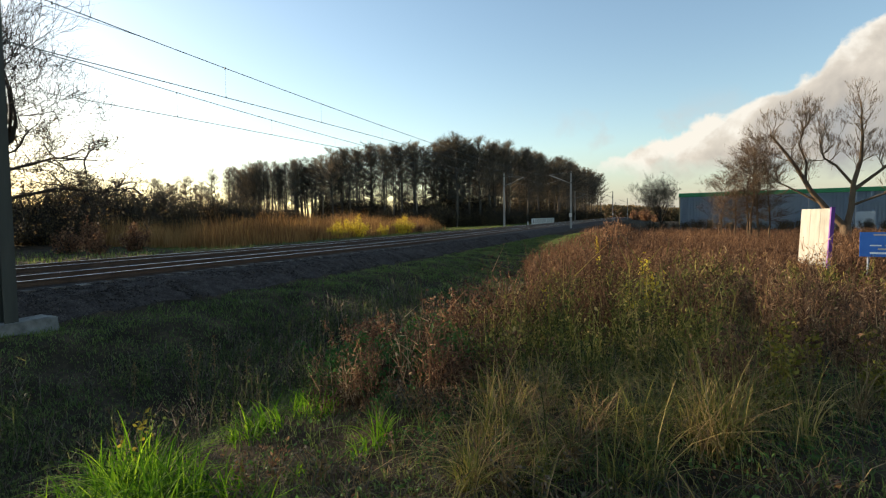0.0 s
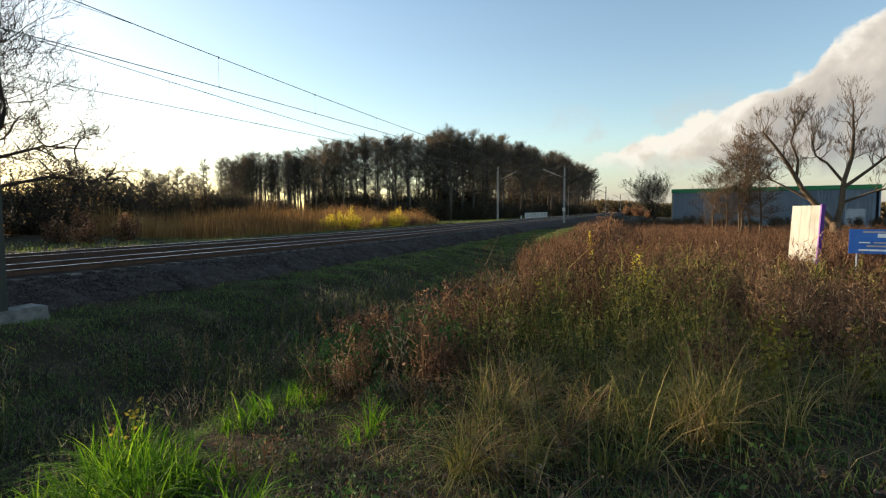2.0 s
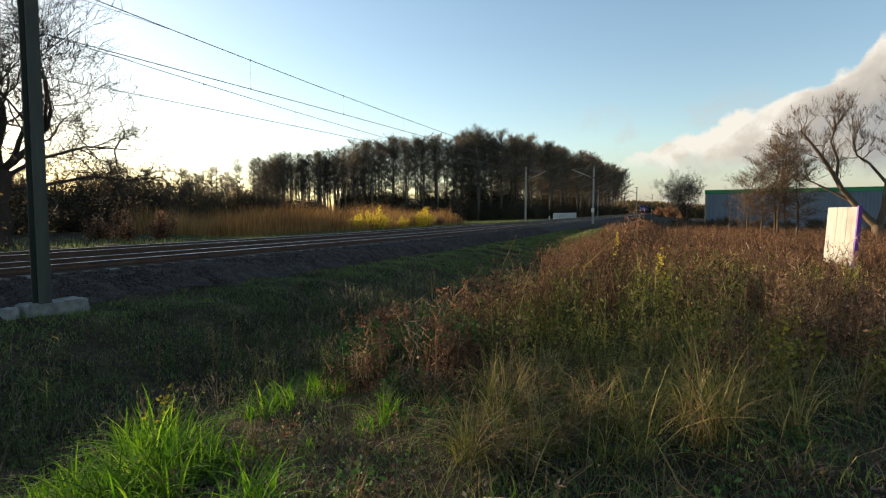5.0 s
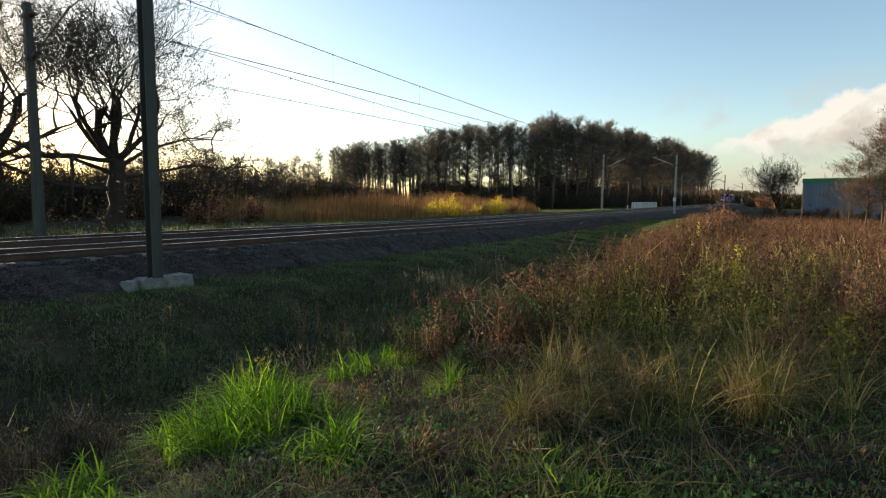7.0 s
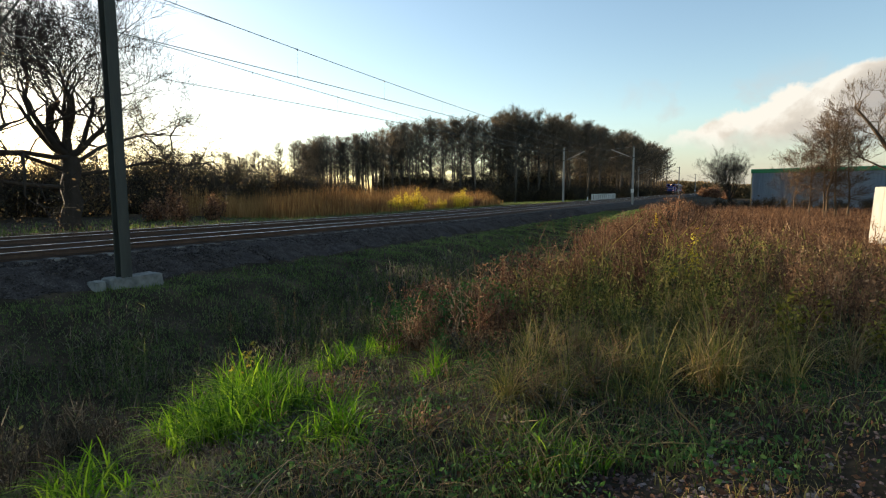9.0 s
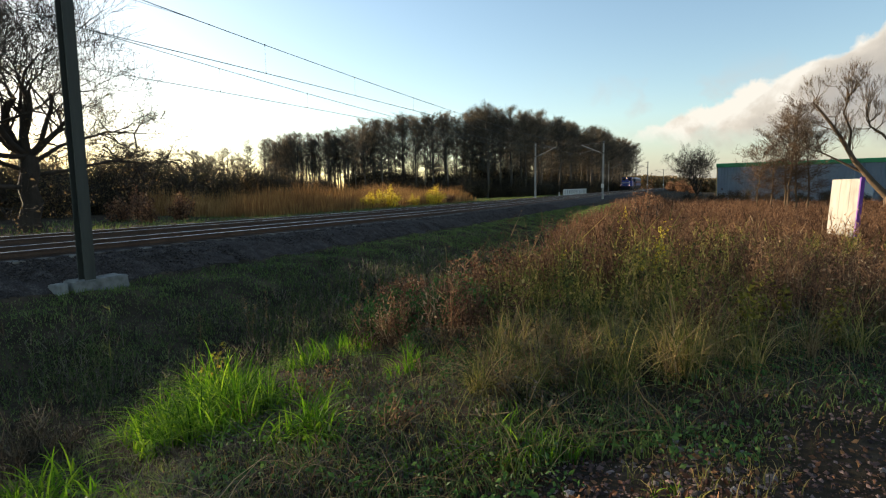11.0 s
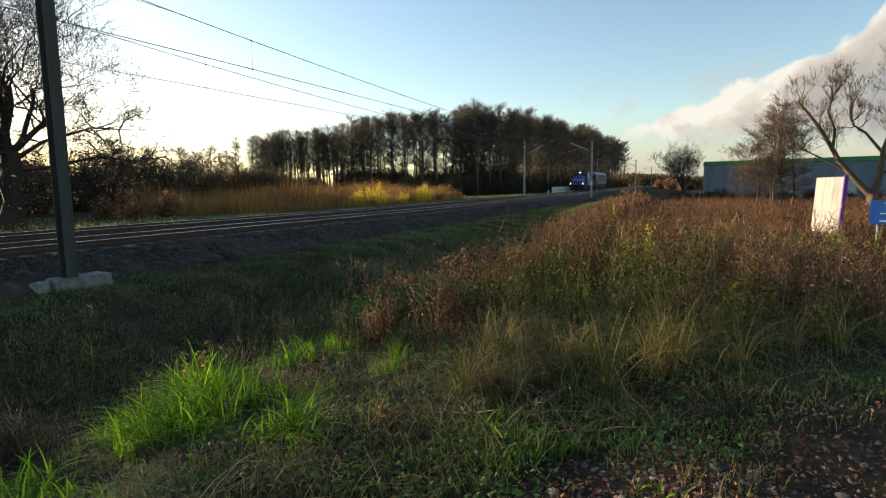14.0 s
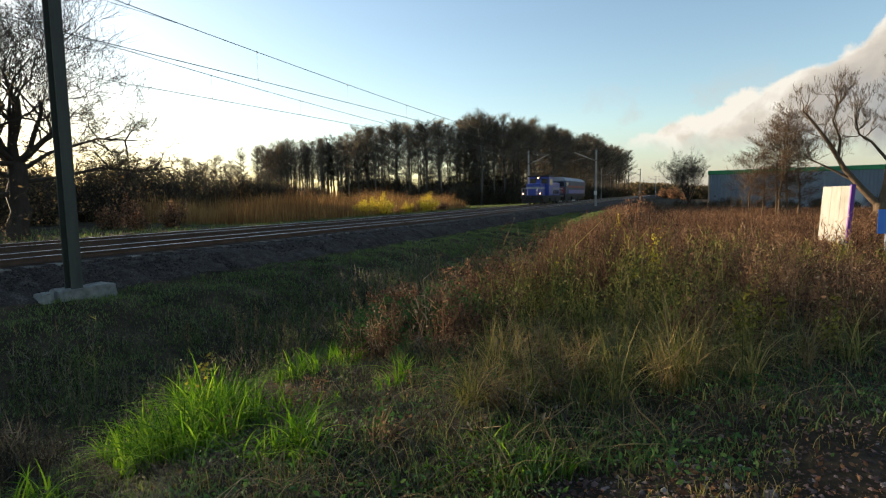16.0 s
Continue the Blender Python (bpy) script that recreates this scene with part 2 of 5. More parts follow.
M["twig_grey"] = material("alder_twigs", [(0.1, (0.066, 0.060, 0.044)), (0.5, (0.132, 0.112, 0.078)), (0.9, (0.26, 0.195, 0.125))], 0.5, 0.9, random_island=0.5, random_object=0.8, translucent=0.25)
M["stone"] = material("path_stones", [(0.1, (0.030, 0.018, 0.015)), (0.4, (0.075, 0.044, 0.036)), (0.7, (0.150, 0.085, 0.068)), (0.95, (0.26, 0.19, 0.165))], 4, 0.8, random_island=0.9, bump=0.3)
M["big_stone"] = material("broken_path_stone", [(0.1, (0.040, 0.034, 0.031)), (0.45, (0.105, 0.085, 0.076)), (0.75, (0.19, 0.155, 0.140)), (0.95, (0.32, 0.30, 0.29))], 30, 0.8, random_object=0.9, bump=0.5, bump_scale=90)
# hedge brown, lifted and warmed in colour for the sun haze over it
M["bush_dark"] = material("dark_hedge_leaves", [(0.1, (0.050, 0.044, 0.022)), (0.5, (0.115, 0.090, 0.042)), (0.9, (0.21, 0.135, 0.060))], 0.3, 0.85, random_island=0.6, random_object=0.6, translucent=0.3)
# blue-grey cladding, made paler to stand for the haze of distance
M["wall_blue"] = material("blue_grey_cladding", [(0.2, (0.27, 0.33, 0.40)), (0.8, (0.36, 0.43, 0.50))], 0.8, 0.6, stretch=(1, 1, 0.2))
M["wall_pale"] = material("pale_cladding", [(0.2, (0.33, 0.36, 0.38)), (0.8, (0.42, 0.45, 0.47))], 0.8, 0.6)
M["trim_green"] = material("green_trim", [(0.2, (0.02, 0.16, 0.06)), (0.8, (0.04, 0.23, 0.09))], 1, 0.5)
# warehouse end wall: the yellow of the low sun is put into its colour
M["sunlit_wall"] = material("sunlit_end_cladding", [(0.2, (0.40, 0.30, 0.14)), (0.8, (0.52, 0.40, 0.20))], 1, 0.8)
# locomotive paints, darkened to carry the shade on the side in view
M["loco_blue"] = material("blue_locomotive_paint", [(0.2, (0.014, 0.030, 0.19)), (0.8, (0.024, 0.050, 0.27))], 2, 0.4, spec=0.5)
M["loco_pale"] = material("pale_locomotive_paint", [(0.2, (0.17, 0.185, 0.23)), (0.8, (0.26, 0.28, 0.33))], 2, 0.5, spec=0.3)
M["loco_grey"] = material("grey_body_paint", [(0.2, (0.045, 0.052, 0.075)), (0.8, (0.075, 0.084, 0.11))], 2, 0.6)
M["loco_red"] = material("red_paint", [(0.2, (0.12, 0.018, 0.018)), (0.8, (0.18, 0.03, 0.028))], 2, 0.5)
M["loco_dark"] = material("sooty_steel", [(0.2, (0.014, 0.013, 0.013)), (0.8, (0.035, 0.032, 0.030))], 4, 0.7)
M["glass"] = material("dark_window_glass", [(0.2, (0.010, 0.012, 0.014)), (0.8, (0.02, 0.022, 0.025))], 2, 0.18, spec=0.4)
M["lamp"] = glow("headlamp_glow", (1.0, 0.55, 0.28), 1.7)
M["lamp_low"] = glow("marker_lamp_glow", (1.0, 0.50, 0.40), 1.5)

# ---------------------------------------------------------------- mesh helpers


class Geo:
    """Gathers quads and triangles in arrays and makes one mesh of them."""

    def __init__(self):
        self.v, self.q, self.t, self.n = [], [], [], 0

    def add(self, verts, quads=None, tris=None):
        verts = np.asarray(verts, float).reshape(-1, 3)
        if quads is not None and len(quads):
            self.q.append(np.asarray(quads, int).reshape(-1, 4) + self.n)
        if tris is not None and len(tris):
            self.t.append(np.asarray(tris, int).reshape(-1, 3) + self.n)
        self.v.append(verts)
        self.n += len(verts)

    def mesh(self, name, mat, smooth=False):
        v = np.concatenate(self.v)
        q = np.concatenate(self.q) if self.q else np.zeros((0, 4), int)
        t = np.concatenate(self.t) if self.t else np.zeros((0, 3), int)
        me = bpy.data.meshes.new(name)
        me.vertices.add(len(v))
        me.vertices.foreach_set("co", v.ravel())
        me.loops.add(q.size + t.size)
        me.loops.foreach_set("vertex_index", np.concatenate([q.ravel(), t.ravel()]).astype(np.int32))
        me.polygons.add(len(q) + len(t))
        me.polygons.foreach_set("loop_start", np.concatenate([np.arange(len(q)) * 4, q.size + np.arange(len(t)) * 3]).astype(np.int32))
        me.polygons.foreach_set("use_smooth", np.full(len(q) + len(t), smooth))
        me.update(calc_edges=True)
        me.materials.append(mat)
        return me


def tube(geo, points, radii, sides=6):
    """A tapered tube along points."""
    p = np.asarray(points, float)
    r = np.asarray(radii, float)
    d = np.gradient(p, axis=0)
    d /= np.linalg.norm(d, axis=1)[:, None] + 1e-9
    ref = np.where(np.abs(d[:, 2:3]) > 0.9, (1.0, 0.0, 0.0), (0.0, 0.0, 1.0))
    a = np.cross(d, ref)
    a /= np.linalg.norm(a, axis=1)[:, None] + 1e-9
    b = np.cross(d, a)
    w = np.arange(sides) * 2 * math.pi / sides
    ring = p[:, None] + r[:, None, None] * (np.cos(w)[None, :, None] * a[:, None] + np.sin(w)[None, :, None] * b[:, None])
    k = len(p)
    i, j = np.meshgrid(np.arange(k - 1), np.arange(sides), indexing="ij")
    i, j = i.ravel(), j.ravel()
    j2 = (j + 1) % sides
    geo.add(ring.reshape(-1, 3), np.stack([i * sides + j, i * sides + j2, (i + 1) * sides + j2, (i + 1) * sides + j], 1))


def slivers(geo, base, tip, width, rng):
    """Thin triangles from base to tip, one a twig."""
    d = tip - base
    side = np.cross(d, rng.normal(size=d.shape))
    side /= np.linalg.norm(side, axis=1)[:, None] + 1e-9
    side *= np.asarray(width).reshape(-1, 1) / 2
    v = np.stack([base - side, base + side, tip], 1).reshape(-1, 3)
    geo.add(v, tris=np.arange(len(v)).reshape(-1, 3))


def leaves(geo, centre, size, rng):
    """Small kite-shaped leaves, bent along the middle."""
    n = len(centre)
    a = rng.normal(size=(n, 3))
    a /= np.linalg.norm(a, axis=1)[:, None]
    b = np.cross(a, rng.normal(size=(n, 3)))
    b /= np.linalg.norm(b, axis=1)[:, None]
    c = np.cross(a, b)
    s = np.asarray(size).reshape(-1, 1)
    v = np.stack([centre - a * s, centre + b * s * 0.55 + c * s * 0.15, centre + a * s, centre - b * s * 0.55 + c * s * 0.15], 1).reshape(-1, 3)
    i = np.arange(n)[:, None] * 4
    geo.add(v, tris=np.concatenate([i + (0, 1, 2), i + (0, 2, 3)]))


def blades(geo, base, height, width, lean, rng, seg=3, droop=0.5):
    """Curved grass blades that taper to a tip."""
    n = len(base)
    ang = rng.uniform(0, 2 * math.pi, n)
    out = np.stack([np.cos(ang), np.sin(ang), np.zeros(n)], 1)
    ang2 = ang + math.pi / 2 + rng.uniform(-0.6, 0.6, n)
    side = np.stack([np.cos(ang2), np.sin(ang2), np.zeros(n)], 1)
    h = np.asarray(height).reshape(-1, 1)
    le = np.asarray(lean).reshape(-1, 1) * h
    w = np.broadcast_to(np.asarray(width, float).reshape(-1, 1), (n, 1))
    rows = []
    for k in range(seg):
        s = k / seg
        p = base + out * le * s ** 1.8 + np.array((0, 0, 1.0)) * h * (s - droop * np.asarray(lean).reshape(-1, 1) * s ** 2.5)
        ww = w * (1 - 0.75 * s) / 2
        rows += [p - side * ww, p + side * ww]
    tip = base + out * le + np.array((0, 0, 1.0)) * h * (1 - droop * np.asarray(lean).reshape(-1, 1))
    v = np.stack(rows + [tip], 1)
    m = 2 * seg + 1
    i = np.arange(n)[:, None] * m
    quads = np.concatenate([i + (2 * k, 2 * k + 1, 2 * k + 3, 2 * k + 2) for k in range(seg - 1)]) if seg > 1 else None
    geo.add(v.reshape(-1, 3), quads, i + (2 * seg - 2, 2 * seg - 1, 2 * seg))


def box(bm, x0, y0, z0, x1, y1, z1, bevel=0.0):
    got = bmesh.ops.create_cube(bm, size=1.0, matrix=Matrix.Translation(((x0 + x1) / 2, (y0 + y1) / 2, (z0 + z1) / 2)) @ Matrix.Diagonal((x1 - x0, y1 - y0, z1 - z0, 1)))
    if bevel:
        edges = list({e for v in got["verts"] for e in v.link_edges})
        bmesh.ops.bevel(bm, geom=edges, offset=bevel, segments=2, affect="EDGES", profile=0.6)
    return bm


def rod(bm, a, b, radius, sides=8, radius2=None):
    a, b = Vector(a), Vector(b)
    m = Matrix.Translation((a + b) / 2) @ (b - a).to_track_quat("Z", "Y").to_matrix().to_4x4()
    bmesh.ops.create_cone(bm, cap_ends=True, segments=sides, radius1=radius, radius2=radius if radius2 is None else radius2, depth=(b - a).length, matrix=m)
    return bm


def part(name, bm, mat, parent=None, label=""):
    """Links a bmesh as one mesh object, under a thing where one is given."""
    me = bpy.data.meshes.new(name)
    bm.to_mesh(me)
    bm.free()
    me.materials.append(mat)
    ob = new(name, me)
    if parent:
        ob.parent = parent
    if label:
        ob["label"] = label
    return ob


def shared(name, me, parent=None, m=None, label=""):
    ob = new(name, me)
    if parent:
        ob.parent = parent
    if m is not None:
        ob.matrix_basis = m
    if label:
        ob["label"] = label
    return ob


def B():
    return bmesh.new()


# ---------------------------------------------------------------- the lie of the land
NEAR_TRACK, FAR_TRACK, RAIL_Z = -14.475, -18.525, 0.45


def grade(y):
    """How far the line has climbed at y."""
    return 0.0066 * np.clip(np.asarray(y, float) - 28, 0, 700)


PROFILE_X = [-4000, -120, -60, -34, -26, -22.6, -20.6, -20.2, -12.8, -12.4, -11.6, -10.4, -8.6, -7.0, -5.6, -4.3, -2.8, 0, 6, 30, 120, 4000]
PROFILE_Z = [0.3, 0.3, 0.2, 0.0, 0.1, 0.28, 0.12, 0.10, 0.05, -0.12, -0.33, -0.44, -0.92, -1.15, -1.0, -0.42, -0.10, 0.10, 0.02, -0.1, -0.3, -0.3]


def ground_z(x, y):
    x, y = np.asarray(x, float), np.asarray(y, float)
    z = np.interp(x, PROFILE_X, PROFILE_Z)
    far = np.interp(x, [-60, -23, -11, 2, 40], [0.5, 1.0, 1.0, 0.25, 0.1])
    z = z + grade(y) * far
    fade = np.clip((y - 22) / 30, 0, 1) * np.clip((x + 10.5) / 2, 0, 1) * np.clip((-2 - x) / 2, 0, 1)
    z = z * (1 - fade) + (0.0 + 0.4 * grade(y)) * fade
    drop = np.clip((np.hypot(x, y) - 7) / 14, 0, 1)
    z = z - 0.85 * drop * drop * (3 - 2 * drop) * np.clip((x + 6) / 3, 0, 1)
    rough = 0.035 * np.sin(x * 2.3 + 1.3 * np.sin(y * 1.1)) + 0.03 * np.sin(y * 2.9 + 2.0 * np.sin(x * 0.9)) + 0.02 * np.sin(5.1 * x + 4.3 * y)
    flat = np.clip(np.maximum(x + 12.2, -20.8 - x), 0, 1)
    return z + rough * flat


def make_ground():
    xs = np.unique(np.concatenate([np.linspace(-4000, -120, 10), np.linspace(-120, -30, 30), np.linspace(-30, -12.8, 60), np.linspace(-12.8, 8, 140), np.linspace(8, 40, 60), np.linspace(40, 150, 24), np.linspace(150, 4000, 10), np.array(PROFILE_X)]))
    ys = np.unique(np.concatenate([np.linspace(-3000, -60, 8), np.linspace(-60, -2, 40), np.linspace(-2, 20, 140), np.linspace(20, 60, 100), np.linspace(60, 240, 90), np.linspace(240, 728, 20), np.linspace(760, 4500, 12)]))
    X, Y = np.meshgrid(xs, ys, indexing="ij")
    v = np.stack([X, Y, ground_z(X, Y)], -1).reshape(-1, 3)
    i, j = np.meshgrid(np.arange(len(xs) - 1), np.arange(len(ys) - 1), indexing="ij")
    a = (i * len(ys) + j).ravel()
    geo = Geo()
    geo.add(v, np.stack([a, a + len(ys), a + len(ys) + 1, a + 1], 1))
    return tagged(new("ground", geo.mesh("ground", M["soil"], True)), "dark earth with a ditch beside the railway bank", "ground", kind="structure")


GROUND = make_ground()


def make_ballast():
    prof = [(-20.75, -0.25), (-20.2, 0.20), (-19.6, 0.262), (-17.45, 0.262), (-16.5, 0.20), (-15.55, 0.262), (-13.5, 0.270), (-13.28, 0.265), (-13.12, 0.225), (-12.85, 0.20), (-12.5, 0.10), (-12.0, -0.20), (-11.55, -0.44), (-11.3, -0.62)]
    ys = np.concatenate([np.arange(-40, 60, 0.5), np.arange(60, 420, 4.0)])
    rng = np.random.default_rng(3)
    v = np.array([[(x + (rng.normal() * 0.03 if 0 < k < len(prof) - 1 else 0), y, z + float(grade(y)) + rng.normal() * 0.012) for k, (x, z) in enumerate(prof)] for y in ys])
    n, m = len(ys), len(prof)
    i, j = np.meshgrid(np.arange(n - 1), np.arange(m - 1), indexing="ij")
    a = (i * m + j).ravel()
    geo = Geo()
    geo.add(v, np.stack([a, a + 1, a + m + 1, a + m], 1))
    bed = tagged(new("ballast_bed", geo.mesh("ballast_bed", M["ballast"])), "dark brown crushed-stone ballast shoulder under two tracks", "ballast", kind="structure")
    g2 = Geo()
    n = 20000
    x = rng.uniform(-13.3, -11.2, n)
    y = rng.uniform(0, 1, n) ** 1.6 * 50 + 1.0
    z = np.interp(x, [p[0] for p in prof], [p[1] for p in prof]) + grade(y)
    stones(g2, np.stack([x, y, z], 1), rng.uniform(0.02, 0.045, n), rng)
    tagged(new("ballast_stones", g2.mesh("ballast_stones", M["ballast"])), "loose broken ballast stones on the shoulder", "stones", kind="stuff")


def stones(geo, c, size, rng):
    """Irregular little stones with eight faces each."""
    n = len(c)
    o = np.array([(1, 0, 0), (-1, 0, 0), (0, 1, 0), (0, -1, 0), (0, 0, 1), (0, 0, -1)], float)
    v = o[None] * rng.uniform(0.55, 1.25, (n, 6, 1)) + rng.normal(size=(n, 6, 3)) * 0.18
    w = rng.uniform(0, 2 * math.pi, n)
    rot = np.zeros((n, 3, 3))
    rot[:, 0, 0], rot[:, 0, 1], rot[:, 1, 0], rot[:, 1, 1], rot[:, 2, 2] = np.cos(w), -np.sin(w), np.sin(w), np.cos(w), 0.7
    v = np.einsum("nij,nkj->nki", rot, v) * size[:, None, None] + c[:, None]
    f = np.array([(0, 2, 4), (2, 1, 4), (1, 3, 4), (3, 0, 4), (2, 0, 5), (1, 2, 5), (3, 1, 5), (0, 3, 5)])
    geo.add(v.reshape(-1, 3), tris=(np.arange(n)[:, None, None] * 6 + f[None]).reshape(-1, 3))


make_ballast()

# ---------------------------------------------------------------- tracks
RAIL_SHAPE = [(-0.07, 0.0), (0.07, 0.0), (0.07, 0.012), (0.012, 0.035), (0.012, 0.125), (0.036, 0.14), (0.036, 0.168), (-0.036, 0.168), (-0.036, 0.14), (-0.012, 0.125), (-0.012, 0.035), (-0.07, 0.012)]


def rail_mesh(shape):
    ys = np.concatenate([np.arange(-40, 60, 4.0), np.arange(60, 421, 12.0)])
    k = len(shape)
    v = np.array([[(x, y, z + float(grade(y))) for x, z in shape] for y in ys])
    i, j = np.meshgrid(np.arange(len(ys) - 1), np.arange(k), indexing="ij")
    i, j = i.ravel(), j.ravel()
    j2 = (j + 1) % k
    geo = Geo()
    geo.add(v, np.stack([i * k + j, i * k + j2, (i + 1) * k + j2, (i + 1) * k + j], 1))
    return geo


def make_tracks():
    rail = rail_mesh(RAIL_SHAPE).mesh("rail", M["rail"])
    head = rail_mesh([(-0.034, 0.1685), (0.034, 0.1685), (0.031, 0.1725), (-0.031, 0.1725)]).mesh("rail_head", M["railhead"])
    bm = box(B(), -1.28, -0.13, -0.20, 1.28, 0.13, 0.0, 0.02)
    sleeper = bpy.data.meshes.new("sleeper")
    bm.to_mesh(sleeper)
    bm.free()
    sleeper.materials.append(M["sleeper"])
    for x0, text in ((NEAR_TRACK, "railway track of worn steel rails on concrete sleepers"), (FAR_TRACK, "second railway track, rusty-sided rails with polished heads")):
        track = tagged(new("railway_track"), text, "railway track", "tracks of the line")
        track.location = (x0, 0, 0)
        for s in (-1, 1):
            r = shared("rail", rail, track, pose(s * 0.7535, 0, RAIL_Z - 0.172))
            shared("rail_head", head, r, None, "polished running surface")
        for k in range(160):
            y = 1.0 + 0.6 * k
            shared("sleeper", sleeper, track, pose(random.uniform(-0.02, 0.02), y, RAIL_Z - 0.175 + float(grade(y)), 0, 0, random.uniform(-0.5, 0.5)))
        rest = B()
        for y in np.concatenate([np.arange(-30, 1, 0.6), np.arange(97.6, 300, 0.6)]):
            z = RAIL_Z - 0.175 + float(grade(y))
            box(rest, -1.28, y - 0.13, z - 0.18, 1.28, y + 0.13, z)
        part("sleepers_far", rest, M["sleeper"], track)["kind"] = "stuff"


make_tracks()

# ---------------------------------------------------------------- catenary
MAST_Y = (-62.0, 6.85, 75.0, 146.0, 216.0, 290.0)


def worn_block(x0, y0, z0, x1, y1, z1, seed):
    """A cast block with chipped, rounded edges, a little narrower at the top."""
    bm = box(B(), x0, y0, z0, x1, y1, z1, 0.035)
    bmesh.ops.subdivide_edges(bm, edges=bm.edges[:], cuts=2, use_grid_fill=True)
    rng = np.random.default_rng(abs(seed) + 5)
    for v in bm.verts:
        s = 1 - 0.10 * (v.co.z - z0) / (z1 - z0)
        v.co.x, v.co.y = (x0 + x1) / 2 + (v.co.x - (x0 + x1) / 2) * s, (y0 + y1) / 2 + (v.co.y - (y0 + y1) / 2) * s
        v.co += Vector(rng.normal(size=3) * 0.010)
    return bm


def mast(x, y, side, kind):
    """A catenary mast. side: +1 when its arm reaches to +x."""
    base = (-0.42 if side < 0 else float(ground_z(x, y))) if y < 60 else float(grade(y)) + 0.05
    thing = tagged(new("catenary_mast"), "grey-green steel railway mast on a concrete footing" if kind == "beam" else "weathered grey railway mast beside the track", "railway mast", "masts along the line")
    thing.location = (x, y, base)
    top = 8.05 + float(grade(y)) - base
    if side < 0:
        top -= 0.3
    bm = B()
    if kind == "beam":
        w, d, th = 0.115, 0.115, 0.016
        ring = [(-w, -d), (-w + th, -d), (-w + th, -0.012), (w - th, -0.012), (w - th, -d), (w, -d), (w, d), (w - th, d), (w - th, 0.012), (-w + th, 0.012), (-w + th, d), (-w, d)]
        low = [bm.verts.new((x2, y2, 0.1)) for x2, y2 in ring]
        high = [bm.verts.new((x2, y2, top)) for x2, y2 in ring]
        for k in range(12):
            bm.faces.new((low[k], low[(k + 1) % 12], high[(k + 1) % 12], high[k]))
        bm.faces.new(high)
    else:
        m = Matrix.Translation((0, 0, top / 2)) @ Matrix.Rotation(radians(45), 4, "Z")
        bmesh.ops.create_cone(bm, cap_ends=True, segments=4, radius1=0.20 if y < 20 else 0.19, radius2=0.14 if y < 20 else 0.13, depth=top, matrix=m)
    # tone painted by lighting: near masts dark as backlit, far ones pale as sunlit
    steel = M["mast"] if y < 20 else M["mast_pale"]
    part("post", bm, steel, thing)
    if kind == "beam":
        bm = worn_block(-0.34, -0.36, -0.5, 0.20, 0.84, 0.33, int(y))
        part("footing", bm, M["concrete"], thing, "weathered concrete footing block")
        bm = worn_block(-0.34, -0.60, -0.5, 0.02, -0.375, 0.29, int(y) + 1)
        part("footing_slab", bm, M["concrete"], thing)
    # arm
    zc = 5.95 + float(grade(y)) - base
    zm = 7.25 + float(grade(y)) - base
    reach = (NEAR_TRACK if side < 0 else FAR_TRACK) - x
    arm = part("cantilever_tube", rod(B(), (0.16 * side, 0, zc + 0.25), (reach * 1.02, 0, zm + 0.15), 0.032 if y < 20 else 0.06), steel, thing)
    part("stay_tube", rod(B(), (0.16 * side, 0, zm + 0.35), (reach * 0.96, 0, zm + 0.16), 0.014), steel, thing)
    part("registration_tube", rod(B(), (reach * 0.42, 0, zc + 0.72), (reach * 1.12, 0, zc + 0.28), 0.02), steel, thing)
    part("steady_arm", rod(B(), (reach * 1.1, 0, zc + 0.27), (reach, 0, zc + 0.02), 0.012), steel, thing)
    for z0, z1, f in ((zc + 0.25, zc + 0.53, 0.09), (zm + 0.35, zm + 0.33, 0.05)):
        bm = B()
        a = Vector((0.16 * side, 0, z0))
        d = (Vector((reach * 1.02, 0, zm + 0.15)) - a).normalized() if z0 < zm else Vector((side, 0, -0.04)).normalized()
        for k in range(5):
            rod(bm, a + d * (0.10 + 0.07 * k), a + d * (0.15 + 0.07 * k), 0.075, 8, 0.045)
        part("insulator", bm, M["insulator"], thing, "brown ribbed ceramic insulator")
    for z in (zc + 0.25, zm + 0.35):
        part("clamp", box(B(), -0.15, -0.15, z - 0.05, 0.15, 0.15, z + 0.05), M["mast"], thing)
    if kind == "plate":
        part("number_plate", box(B(), -0.19, -0.30, 1.55, 0.19, -0.27, 2.05, 0.01), M["white_paint"], thing, "blank white plate")
    return thing


